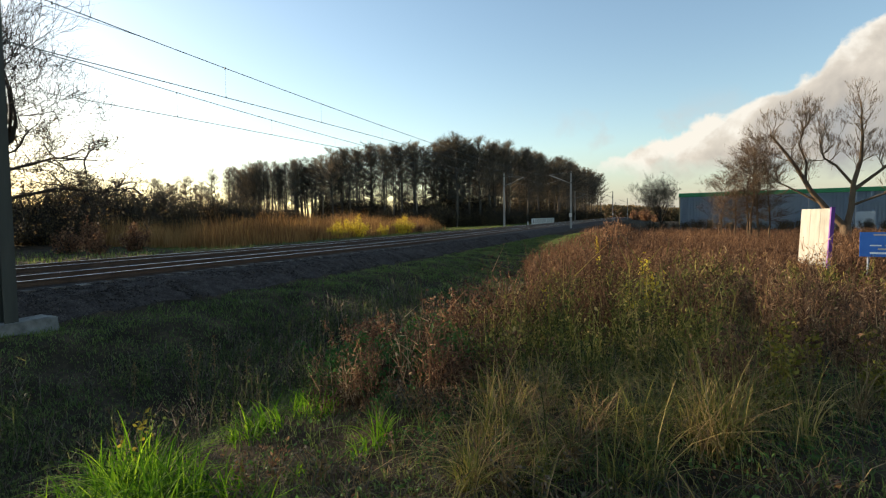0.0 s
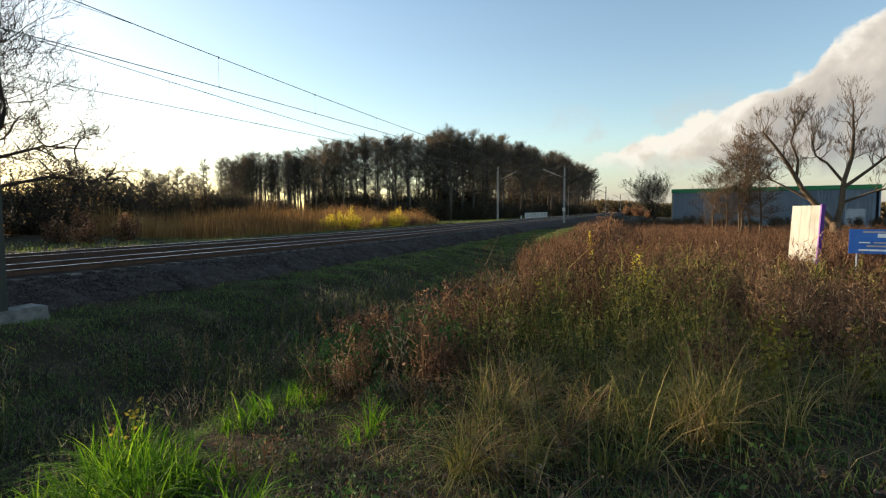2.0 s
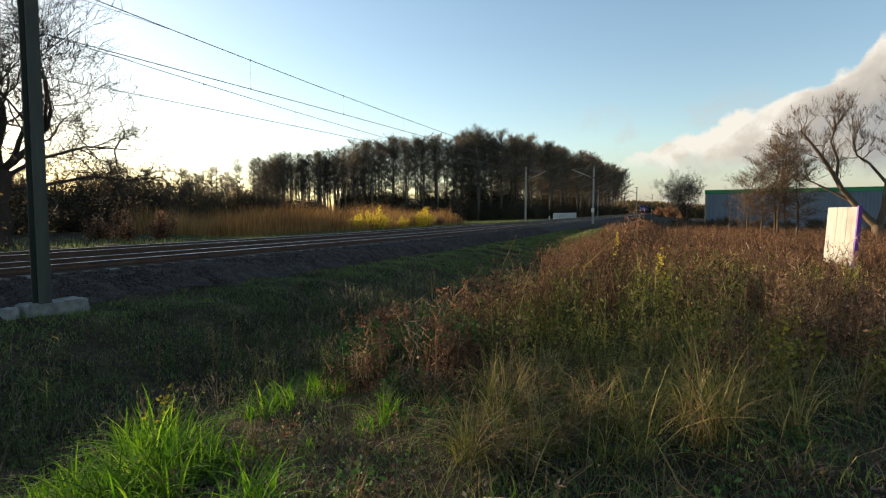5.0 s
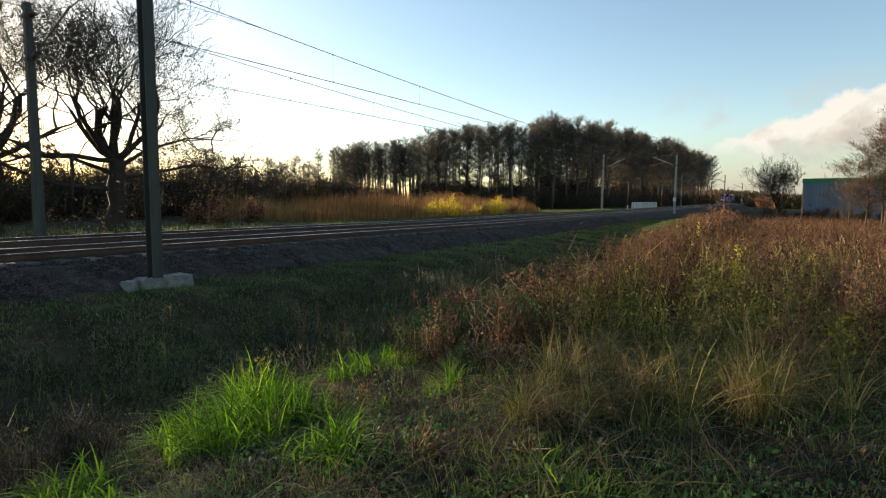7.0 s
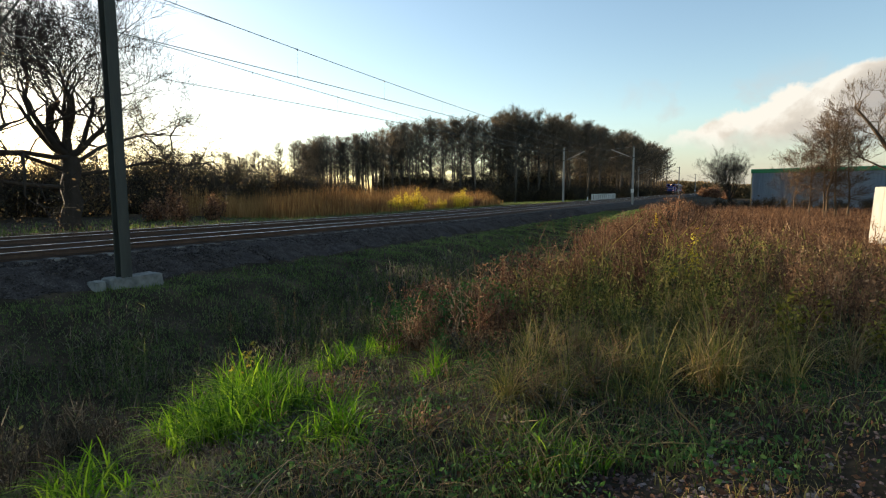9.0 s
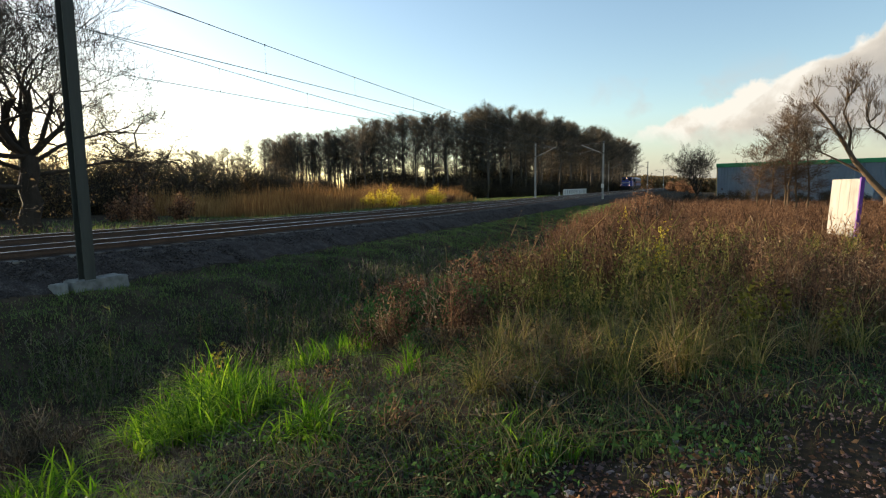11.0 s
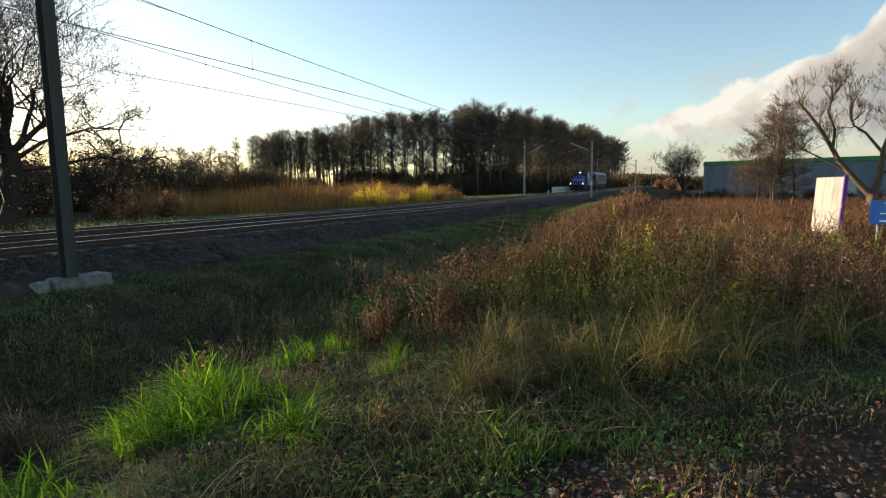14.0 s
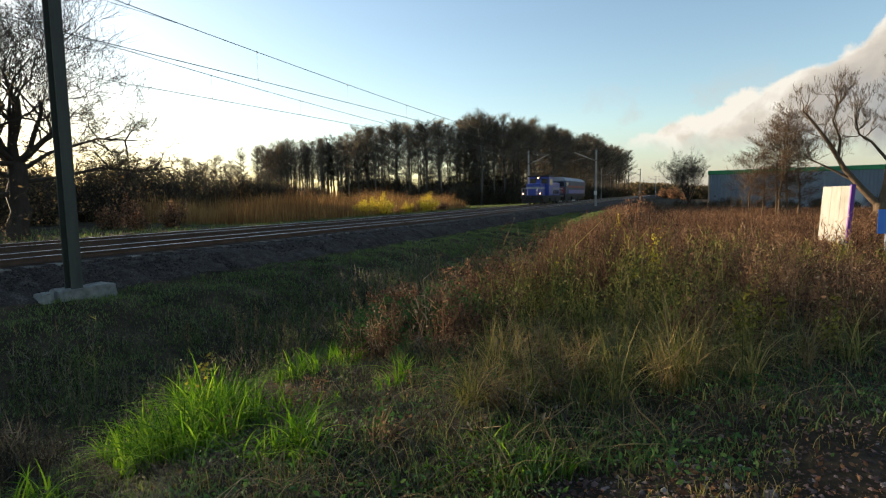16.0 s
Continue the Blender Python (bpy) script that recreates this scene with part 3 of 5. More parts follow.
def make_catenary():
    for y in MAST_Y:
        mast(-11.6, y, -1, "beam" if y < 20 else "plate")
        mast(-21.4, y + 1.6, 1, "concrete")
    for x, text in ((NEAR_TRACK, "overhead line above the nearer track"), (FAR_TRACK, "overhead line above the farther track")):
        line = tagged(new("overhead_line"), text + ", dark wires with droppers", "overhead line", "overhead lines")
        off = 1.6 if x == FAR_TRACK else 0.0
        g1, g2, droppers = Geo(), Geo(), []
        for a, b in zip(MAST_Y, MAST_Y[1:]):
            ys = np.linspace(a + off, b + off, 25)
            s = (ys - ys[0]) / (ys[-1] - ys[0])
            gz = grade(a) * (1 - s) + grade(b) * s
            zm = 7.24 - 4 * (0.60 if off == 0 else 0.78) * s * (1 - s) + gz
            zc = (5.88 + 0.9 * s * (1 - s) if off == 0 else 5.79 + 1.3 * s * (1 - s)) + gz
            sway = np.interp(s, [0, 1], [0.15, -0.15])
            tube(g1, np.stack([x + sway, ys, zm], 1), np.full(25, 0.0135 if b < 80 else 0.009), 5)
            tube(g2, np.stack([x + sway, ys, zc], 1), np.full(25, 0.0135 if b < 80 else 0.009), 5)
            for k in range(1, 25, 2):
                if b < 80:
                    droppers.append(((x + sway[k], ys[k], zc[k]), (x + sway[k], ys[k], zm[k])))
        g3 = Geo()
        for y in MAST_Y[1:2]:
            ys = np.linspace(y + off - 5.6, y + off + 5.6, 13)
            tube(g3, np.stack([np.full(13, x + 0.15), ys, 7.03 - 0.05 * np.cos((ys - y - off) / 5.6 * math.pi)], 1), np.full(13, 0.007), 4)
        shared("stitch_wire", g3.mesh("stitch_wire", M["wire"]), line)
        shared("messenger_wire", g1.mesh("messenger_wire", M["wire"]), line)
        shared("contact_wire", g2.mesh("contact_wire", M["wire"]), line)
        for a, b in droppers:
            bm = rod(B(), a, b, 0.004, 4)
            rod(bm, Vector(b) - Vector((0, 0, 0.05)), Vector(b) + Vector((0, 0, 0.03)), 0.02, 6)
            rod(bm, Vector(a) - Vector((0, 0, 0.02)), Vector(a) + Vector((0, 0, 0.06)), 0.016, 6)
            part("dropper", bm, M["wire"], line)


make_catenary()


# ---------------------------------------------------------------- locomotives
def wheels(loco, ys, r=0.5):
    for y in ys:
        bm = B()
        for s in (-1, 1):
            rod(bm, (s * 0.68, y, r), (s * 0.80, y, r), r, 20)
        rod(bm, (-0.7, y, r), (0.7, y, r), 0.08, 8)
        part("wheelset", bm, M["loco_dark"], loco)


def shunter():
    """The leading locomotive: hood, cab towards the front, railings. Its nose looks to -y."""
    loco = tagged(new("locomotive"), "blue diesel shunting locomotive with pale band and lit headlamps", "locomotive", "coupled locomotives")
    part("underframe", box(B(), -1.42, 0.25, 0.82, 1.42, 12.6, 1.15, 0.03), M["loco_dark"], loco)
    part("buffer_beam", box(B(), -1.40, 0.0, 0.72, 1.40, 0.25, 1.20, 0.03), M["loco_dark"], loco)
    part("front_hood", box(B(), -0.92, 0.75, 1.15, 0.92, 3.6, 2.75, 0.12), M["loco_blue"], loco)
    part("front_band", box(B(), -0.93, 0.735, 2.02, 0.93, 3.4, 2.30, 0.02), M["loco_pale"], loco, "pale stripe")
    cab = part("cab", box(B(), -1.38, 3.6, 1.15, 1.38, 6.1, 3.70, 0.12), M["loco_blue"], loco)
    part("roof", box(B(), -1.46, 3.45, 3.66, 1.46, 6.25, 3.86, 0.08), M["loco_dark"], loco)
    for s in (-1, 1):
        part("cab_window", box(B(), s * 0.78 - 0.42, 3.58, 2.75, s * 0.78 + 0.42, 3.62, 3.42, 0.01), M["glass"], cab)
        part("side_window", box(B(), s * 1.375 - 0.015, 4.0, 2.55, s * 1.375 + 0.015, 5.6, 3.35, 0.01), M["glass"], cab)
    part("rear_hood", box(B(), -0.95, 6.1, 1.15, 0.95, 12.2, 2.95, 0.12), M["loco_blue"], loco)
    part("rear_band", box(B(), -0.965, 6.4, 1.95, 0.965, 11.8, 2.25, 0.02), M["loco_pale"], loco, "pale stripe")
    part("exhaust", rod(B(), (0, 8.2, 2.9), (0, 8.2, 3.25), 0.14, 10), M["loco_dark"], loco)
    bm = B()
    for k in range(5):
        box(bm, 0.955, 7.0 + k * 0.9, 1.35, 0.975, 7.7 + k * 0.9, 1.85)
    part("louvres", bm, M["loco_dark"], loco)
    for y0, y1 in ((0.35, 0.35), (12.3, 12.3)):
        for s in (-1, 1):
            bm = B()
            for x in (0.62, 1.0, 1.38):
                rod(bm, (s * x, y0, 1.15), (s * x, y0, 2.15), 0.028, 6)
            rod(bm, (s * 0.6, y0, 2.15), (s * 1.4, y0, 2.15), 0.03, 6)
            rod(bm, (s * 0.6, y0, 1.65), (s * 1.4, y0, 1.65), 0.022, 6)
            part("end_railing", bm, M["loco_pale"], loco, "white handrails")
    for s in (-1, 1):
        bm = B()
        for y in (6.6, 8.2, 9.8, 11.4):
            rod(bm, (s * 1.38, y, 1.15), (s * 1.38, y, 2.1), 0.022, 6)
        rod(bm, (s * 1.38, 6.2, 2.1), (s * 1.38, 12.2, 2.1), 0.025, 6)
        part("side_railing", bm, M["loco_pale"], loco, "white handrails")
        bm = rod(B(), (s * 0.87, -0.45, 0.98), (s * 0.87, 0.02, 0.98), 0.09, 10)
        rod(bm, (s * 0.87, -0.5, 0.98), (s * 0.87, -0.44, 0.98), 0.23, 14)
        part("buffer", bm, M["loco_dark"], loco)
        lamp = part("marker_lamp", rod(B(), (s * 1.12, -0.06, 1.42), (s * 1.12, 0.2, 1.42), 0.16, 12), M["loco_dark"], loco)
        part("lens", rod(B(), (s * 1.12, -0.09, 1.42), (s * 1.12, -0.062, 1.42), 0.10, 12), M["lamp_low"], lamp, "lit lens")
    lamp = part("headlamp", rod(B(), (0.0, 3.3, 3.5), (0.0, 3.6, 3.5), 0.2, 12), M["loco_dark"], loco)
    part("lens", rod(B(), (0.0, 3.27, 3.5), (0.0, 3.298, 3.5), 0.12, 12), M["lamp"], lamp, "lit lens")
    part("coupler", box(B(), -0.12, -0.35, 0.85, 0.12, 0.1, 1.1, 0.02), M["loco_dark"], loco)
    bm = B()
    box(bm, -1.2, 1.2, 0.35, 1.2, 4.6, 0.82, 0.05)
    box(bm, -1.2, 8.2, 0.35, 1.2, 11.6, 0.82, 0.05)
    part("bogie", bm, M["loco_dark"], loco)
    part("fuel_tank", box(B(), -1.25, 5.1, 0.4, 1.25, 7.7, 0.82, 0.06), M["loco_dark"], loco)
    wheels(loco, (1.7, 4.1, 8.7, 11.1))
    bm = box(B(), -1.25, 0.02, 0.22, 1.25, 0.14, 0.66, 0.02)
    part("snow_plough", bm, M["loco_dark"], loco)
    return loco


def main_loco():
    """The second locomotive, a long full-width body."""
    loco = tagged(new("locomotive"), "long grey diesel locomotive with red stripe and pale roof", "locomotive", "coupled locomotives")
    part("underframe", box(B(), -1.42, 0.2, 0.85, 1.42, 17.2, 1.25, 0.03), M["loco_dark"], loco)
    bm = box(B(), -1.45, 0.4, 1.25, 1.45, 17.0, 3.35, 0.15)
    body = part("body", bm, M["loco_grey"], loco)
    part("side_stripe", box(B(), -1.462, 1.4, 2.25, 1.462, 16.2, 2.62, 0.01), M["loco_red"], body, "red stripe")
    part("lower_panel", box(B(), -1.466, 2.4, 1.35, 1.466, 15.5, 1.95, 0.01), M["loco_blue"], body, "blue panel")
    bm = B()
    prof = [(-1.42, 3.30), (-1.05, 3.72), (-0.5, 3.90), (0.5, 3.90), (1.05, 3.72), (1.42, 3.30)]
    a = [bm.verts.new((x, 0.7, z)) for x, z in prof]
    b = [bm.verts.new((x, 16.7, z)) for x, z in prof]
    for k in range(5):
        bm.faces.new((a[k], b[k], b[k + 1], a[k + 1]))
    bm.faces.new(a)
    bm.faces.new(b[::-1])
    part("roof", bm, M["loco_pale"], loco, "pale arched roof")
    for s in (-1, 1):
        part("cab_window", box(B(), s * 0.66 - 0.5, 0.37, 2.45, s * 0.66 + 0.5, 0.41, 3.15, 0.01), M["glass"], body)
        part("side_window", box(B(), s * 1.452 - 0.012, 1.2, 2.55, s * 1.452 + 0.012, 2.2, 3.15, 0.01), M["glass"], body)
    part("nose_panel", box(B(), -1.3, 0.375, 1.45, 1.3, 0.41, 2.3, 0.01), M["loco_red"], body, "red front panel")
    bm = B()
    box(bm, -1.2, 1.2, 0.35, 1.2, 5.6, 0.85, 0.05)
    box(bm, -1.2, 11.6, 0.35, 1.2, 16.0, 0.85, 0.05)
    part("bogie", bm, M["loco_dark"], loco)
    part("fuel_tank", box(B(), -1.3, 6.4, 0.35, 1.3, 10.8, 0.85, 0.06), M["loco_dark"], loco)
    wheels(loco, (1.8, 3.4, 5.0, 12.2, 13.8, 15.4))
    return loco


LEAD, SECOND = shunter(), main_loco()


# ---------------------------------------------------------------- buildings, boards and fences
def warehouse():
    thing = tagged(new("warehouse"), "long blue-grey clad warehouse with a green eaves band", "warehouse")
    thing.matrix_basis = pose(3.3, 114, 0.0, 0, 0, -10.8)
    L, D, H = 31.4, 20.0, 6.2
    bm = B()
    ring = []
    for k in range(int(L / 0.5)):
        x = 0.5 * k
        ring += [(x, 0.0), (x + 0.34, 0.0), (x + 0.38, 0.07), (x + 0.46, 0.07)]
    low = [bm.verts.new((x, y, -1.2)) for x, y in ring]
    high = [bm.verts.new((x, y, H - 0.75)) for x, y in ring]
    for k in range(len(ring) - 1):
        bm.faces.new((low[k], low[k + 1], high[k + 1], high[k]))
    bmesh.ops.solidify(bm, geom=bm.faces[:], thickness=-0.08)
    part("front_wall", bm, M["wall_blue"], thing)
    # this end is yellow only for the sunlight painted into it
    part("end_wall", box(B(), -0.2, 0.17, -1.2, -0.02, D, H - 0.75), M["sunlit_wall"], thing, "end wall coloured as lit by the low sun")
    part("far_end_wall", box(B(), L + 0.01, 0.17, -1.2, L + 0.2, D, H - 0.75), M["wall_blue"], thing)
    part("back_wall", box(B(), 0, D - 0.2, -1.2, L, D, H - 0.75), M["wall_blue"], thing)
    part("eaves_band", box(B(), -0.25, -0.12, H - 0.74, L + 0.25, D + 0.1, H, 0.04), M["trim_green"], thing, "dark green eaves band")
    bm = B()
    for x in (9.5, 20.5, 27.0):
        rod(bm, (x, -0.06, 0.0), (x, -0.06, H - 0.75), 0.06, 8)
    part("downpipe", bm, M["wall_pale"], thing)
    for x in (20.5, 27.0):
        part("dock_door", box(B(), x, -0.05, -0.9, x + 2.6, -0.004, 2.2, 0.01), M["wall_pale"], thing, "pale roller door")
    return thing


def white_board():
    """A blank notice board on two posts, seen at a slant."""
    thing = tagged(new("notice_board"), "blank white sheet notice board with purple edge on two posts", "notice board")
    right, left = Vector((5.31, 24.2, 0)), Vector((4.84, 26.4, 0))
    d = left - right
    thing.matrix_basis = pose(right.x, right.y, 0, 2.7, 0, math.degrees(math.atan2(d.y, d.x)))
    W = d.length
    for k in range(3):
        a, b = W * k / 3 + 0.005, W * (k + 1) / 3 - 0.005
        part("panel", box(B(), a, 0.0, -0.25, b, 0.03, 1.92, 0.008), M["board"], thing)
    part("edge_strip", box(B(), -0.09, -0.05, -0.30, 0.0, 0.08, 1.97, 0.008), M["purple"], thing, "purple edge strip")
    for x in (0.06, W - 0.08):
        part("post", box(B(), x - 0.045, -0.095, -1.2, x + 0.045, -0.003, 1.86, 0.006), M["bark"], thing, "dark wooden post")
    return thing


def blue_sign():
    thing = tagged(new("information_sign"), "blue information sign with faint pale lines on thin posts", "sign")
    thing.matrix_basis = pose(5.74, 22.5, 0, 0, 0, -12)
    part("sheet", box(B(), 0, 0, 0.28, 2.4, 0.03, 1.09, 0.005), M["sign_blue"], thing)
    for x, z, w, h, key in ((0.75, 0.82, 0.9, 0.13, "sign_text"), (0.36, 0.98, 0.65, 0.045, "sign_text_tan"), (1.1, 0.70, 0.5, 0.06, "sign_text"), (0.27, 0.63, 0.3, 0.04, "sign_text"),
                            (0.66, 0.63, 1.1, 0.04, "sign_text_tan"), (0.48, 0.51, 1.5, 0.05, "sign_text_tan"), (0.27, 0.37, 0.9, 0.06, "sign_text")):
        part("lettering_bar", box(B(), x, -0.006, z, x + w, -0.002, z + h), M[key], thing)
    for x in (0.24, 2.15):
        part("post", rod(B(), (x, 0.06, -1.2), (x, 0.06, 1.05), 0.035, 8), M["loco_pale"], thing, "pale metal post")
    return thing


def white_fence():
    thing = tagged(new("railing"), "white painted picket railing beside the track over a culvert", "railing")
    y0, y1, x = 93.0, 113.0, -20.9
    thing.location = (x, y0, float(grade(y0)) + 0.15)
    n = 12
    for k in range(n):
        y = (y1 - y0) * k / (n - 1)
        part("post", box(B(), -0.12, y - 0.22, 0, 0.12, y + 0.22, 1.15 + 0.0066 * y), M["white_paint"], thing)
    for z in (0.12, 1.05):
        bm = B()
        vs = [bm.verts.new(v) for v in ((-0.05, 0, z), (0.05, 0, z), (0.05, y1 - y0, z + 0.13), (-0.05, y1 - y0, z + 0.13), (-0.05, 0, z + 0.14), (0.05, 0, z + 0.14), (0.05, y1 - y0, z + 0.27), (-0.05, y1 - y0, z + 0.27))]
        for f in ((0, 3, 2, 1), (4, 5, 6, 7), (0, 1, 5, 4), (2, 3, 7, 6), (1, 2, 6, 5), (3, 0, 4, 7)):
            bm.faces.new([vs[i] for i in f])
        part("rail_bar", bm, M["white_paint"], thing)
    bm = box(B(), -0.08, -3.6, 0, 0.08, -3.4, 0.75, 0.02)
    marker = tagged(part("marker_post", bm, M["white_paint"]), "short white marker post beside the track", "marker post")
    marker.location = (x, y0, float(grade(y0)) + 0.1)


warehouse(), white_board(), blue_sign(), white_fence()


# ---------------------------------------------------------------- trees
def branching(geo, tips, start, direction, length, radius, depth, rng, spread=0.6, up=0.15, bend=0.22, sides=6, kids=(2, 3)):
    """A limb that bends, tapers and forks; the ends of the last twigs are gathered in tips."""
    k = 5 if depth > 1 else 4
    p, d = np.array(start, float), np.array(direction, float)
    pts, step = [p.copy()], length / (k - 1)
    for _ in range(k - 1):
        d = d + rng.normal(size=3) * bend + np.array((0, 0, up))
        d /= np.linalg.norm(d)
        p = p + d * step
        pts.append(p.copy())
    r1 = radius * (0.55 if depth else 0.3)
    radii = np.linspace(radius, r1, k)
    tube(geo, pts, radii, max(3, sides))
    pts = np.array(pts)
    if depth == 0:
        tips.append(pts)
        return
    for c in range(rng.integers(kids[0], kids[1] + 1) + (1 if depth >= 3 else 0)):
        s = rng.uniform(0.45, 1.0) if c else 1.0
        f = s * (k - 1)
        i = min(int(f), k - 2)
        at = pts[i] * (1 - f + i) + pts[i + 1] * (f - i)
        nd = d + rng.normal(size=3) * spread
        nd /= np.linalg.norm(nd)
        branching(geo, tips, at, nd, length * rng.uniform(0.55, 0.85), max(r1 * rng.uniform(0.5, 0.85), 0.009), depth - 1, rng, spread, up, bend, sides - 1, kids)


def bare_tree(x, y, height, radius, seed, mat, label, depth=5, leaf=None, leaf_n=0, leaf_low=True, trunk_h=0.28, lean=(0, 0), twig=0.35, forks=4, spread=0.6, twigs=3, category="tree", wide=0.95, slim=1.0, droop=0, low=()):
    rng = np.random.default_rng(seed)
    thing = tagged(new("tree"), label, category)
    thing.location = (x, y, float(ground_z(x, y)) - 0.05)
    geo, tips = Geo(), []
    th = height * trunk_h
    pts = np.array([(lean[0] * s, lean[1] * s, th * s) for s in np.linspace(0, 1, 6)]) + np.concatenate([np.zeros((1, 3)), rng.normal(size=(5, 3)) * 0.06 * (height / 12)])
    tube(geo, pts, np.array((1.35, 1.08, 1.0, 0.95, 0.92, 0.9)) * radius, 10)
    limbs = Geo()
    for k in range(forks):
        w = 2 * math.pi * k / forks + rng.uniform(-0.4, 0.4)
        o = rng.uniform(0.25, wide) if k else 0.1
        d = np.array((math.cos(w) * o, math.sin(w) * o, 1.0))
        at = pts[-1] if k < forks // 2 else pts[rng.integers(4, 6)]
        if k >= forks - 3:
            d[2] = rng.uniform(0.2, 0.6)
        reach = 1.0
        if k >= forks - droop:
            d[:2] *= 1.3 / max(np.hypot(d[0], d[1]), 0.2)
            d[2], reach = rng.uniform(0.0, 0.45), 1.25
            at = pts[rng.integers(3, 6)]
        branching(limbs, tips, at, d / np.linalg.norm(d), height * reach * rng.uniform(0.22, 0.30), radius * slim * rng.uniform(0.36, 0.54), depth, rng, spread, 0.04 if reach > 1 else 0.15, 0.17)
    for line in low:
        line = np.array(line, float)
        tube(limbs, line, np.linspace(radius * 0.34, 0.03, len(line)), 6)
        for k in range(16):
            f = rng.uniform(0.3, 1.0) * (len(line) - 1) * 0.999
            i = int(f)
            at = line[i] * (1 - f + i) + line[i + 1] * (f - i)
            d = (line[i + 1] - line[i]) * 0.25 + rng.normal(size=3) * np.array((0.6, 0.6, 0.45))
            branching(limbs, tips, at, d / np.linalg.norm(d), rng.uniform(0.7, 1.2), 0.035, 3, rng, 0.6, 0.02, 0.2, 5)
    part_mesh = geo.mesh("trunk", mat, True)
    shared("trunk", part_mesh, thing)
    shared("limb_structure", limbs.mesh("limb_structure", mat, True), thing)
    tips = np.array(tips)
    base = tips[:, 1:].reshape(-1, 3)
    base = np.repeat(base, twigs, 0)
    d = rng.normal(size=base.shape) * 0.75 + np.array((0, 0, 0.55)) + np.repeat(np.repeat(tips[:, -1] - tips[:, 0], 3, 0), twigs, 0)
    d /= np.linalg.norm(d, axis=1)[:, None]
    tg = Geo()
    slivers(tg, base, base + d * rng.uniform(0.4, 1.3, (len(base), 1)) * twig, np.full(len(base), 0.012 * height / 10), rng)
    shared("twig_mass", tg.mesh("twig_mass", mat), thing)
    if leaf:
        lg = Geo()
        ok = base
        if leaf_low:
            lim = np.quantile(base[:, 2], 0.45)
            ok = base[base[:, 2] < lim]
        c = ok[rng.integers(0, len(ok), leaf_n)] + rng.normal(size=(leaf_n, 3)) * 0.12
        leaves(lg, c, rng.uniform(0.035, 0.075, leaf_n), rng)
        shared("crown", lg.mesh("crown", leaf), thing)
    return thing


def alder_mesh(seed, height, crown_from=0.35, spread=1.9, dense=3300, rise=0.65):
    """Meshes for a slender tree of a wood: trunk, limbs and a feathery crown."""
    rng = np.random.default_rng(seed)
    trunk, limbs, crown = Geo(), Geo(), Geo()
    zs = np.linspace(0, height * 0.97, 9)
    wob = np.cumsum(rng.normal(size=(9, 2)) * 0.09, 0)
    wob[0] = 0
    axis = np.stack([wob[:, 0], wob[:, 1], zs], 1)
    tube(trunk, axis, np.linspace(0.17, 0.025, 9) * height / 16, 7)
    ends = []
    for k in range(64):
        s = rng.uniform(crown_from ** 1.4, 1.0) ** (1 / 1.4)
        z = s * height * 0.97
        at = np.array((np.interp(z, zs, axis[:, 0]), np.interp(z, zs, axis[:, 1]), z))
        w = rng.uniform(0, 2 * math.pi)
        u = max(0.0, (s - crown_from) / (1 - crown_from))
        L = spread * (0.30 + 0.80 * math.sin(math.pi * min(1.0, 0.14 + 0.78 * u))) * rng.uniform(0.55, 1.2)
        d = np.array((math.cos(w), math.sin(w), rise * (0.35 + 0.95 * u) + rng.normal() * 0.2))
        d /= np.linalg.norm(d)
        p = [at, at + d * L * 0.5 + rng.normal(size=3) * 0.08, at + d * L + np.array((0, 0, 0.25 * L)) + rng.normal(size=3) * 0.1]
        tube(limbs, p, np.array((0.045, 0.03, 0.01)) * min(1.0, (height / 16) ** 1.3), 4)
        ends.append(p)
    ends = np.array(ends)
    i = rng.integers(0, len(ends), dense)
    s = rng.uniform(0.12, 1.0, (dense, 1)) ** 0.8
    base = ends[i, 0] * (1 - s) + ends[i, 2] * s + rng.normal(size=(dense, 3)) * np.array((0.17, 0.17, 0.10))
    out = ends[i, 2] - ends[i, 0]
    out /= np.linalg.norm(out, axis=1)[:, None]
    d = rng.normal(size=(dense, 3)) * 0.55 + out * 0.8 + np.array((0, 0, 0.35))
    d /= np.linalg.norm(d, axis=1)[:, None]
    slivers(crown, base, base + d * rng.uniform(0.25, 0.80, (dense, 1)), rng.uniform(0.016, 0.040, dense), rng)
    return trunk.mesh("trunk", M["alder_bark"], True), limbs.mesh("limb_structure", M["alder_bark"]), crown.mesh("crown", M["twig_grey"])


def stand(meshes, x, y, scale, turn, label, group):
    thing = tagged(new("tree"), label, "tree", group)
    z = float(ground_z(x, y))
    thing.matrix_basis = pose(x, y, z - 0.1, 0, 0, turn) @ Matrix.Diagonal((scale * 1.2, scale * 1.2, scale, 1))
    for name, me in zip(("trunk", "limb_structure", "crown"), meshes):
        shared(name, me, thing)
    return thing


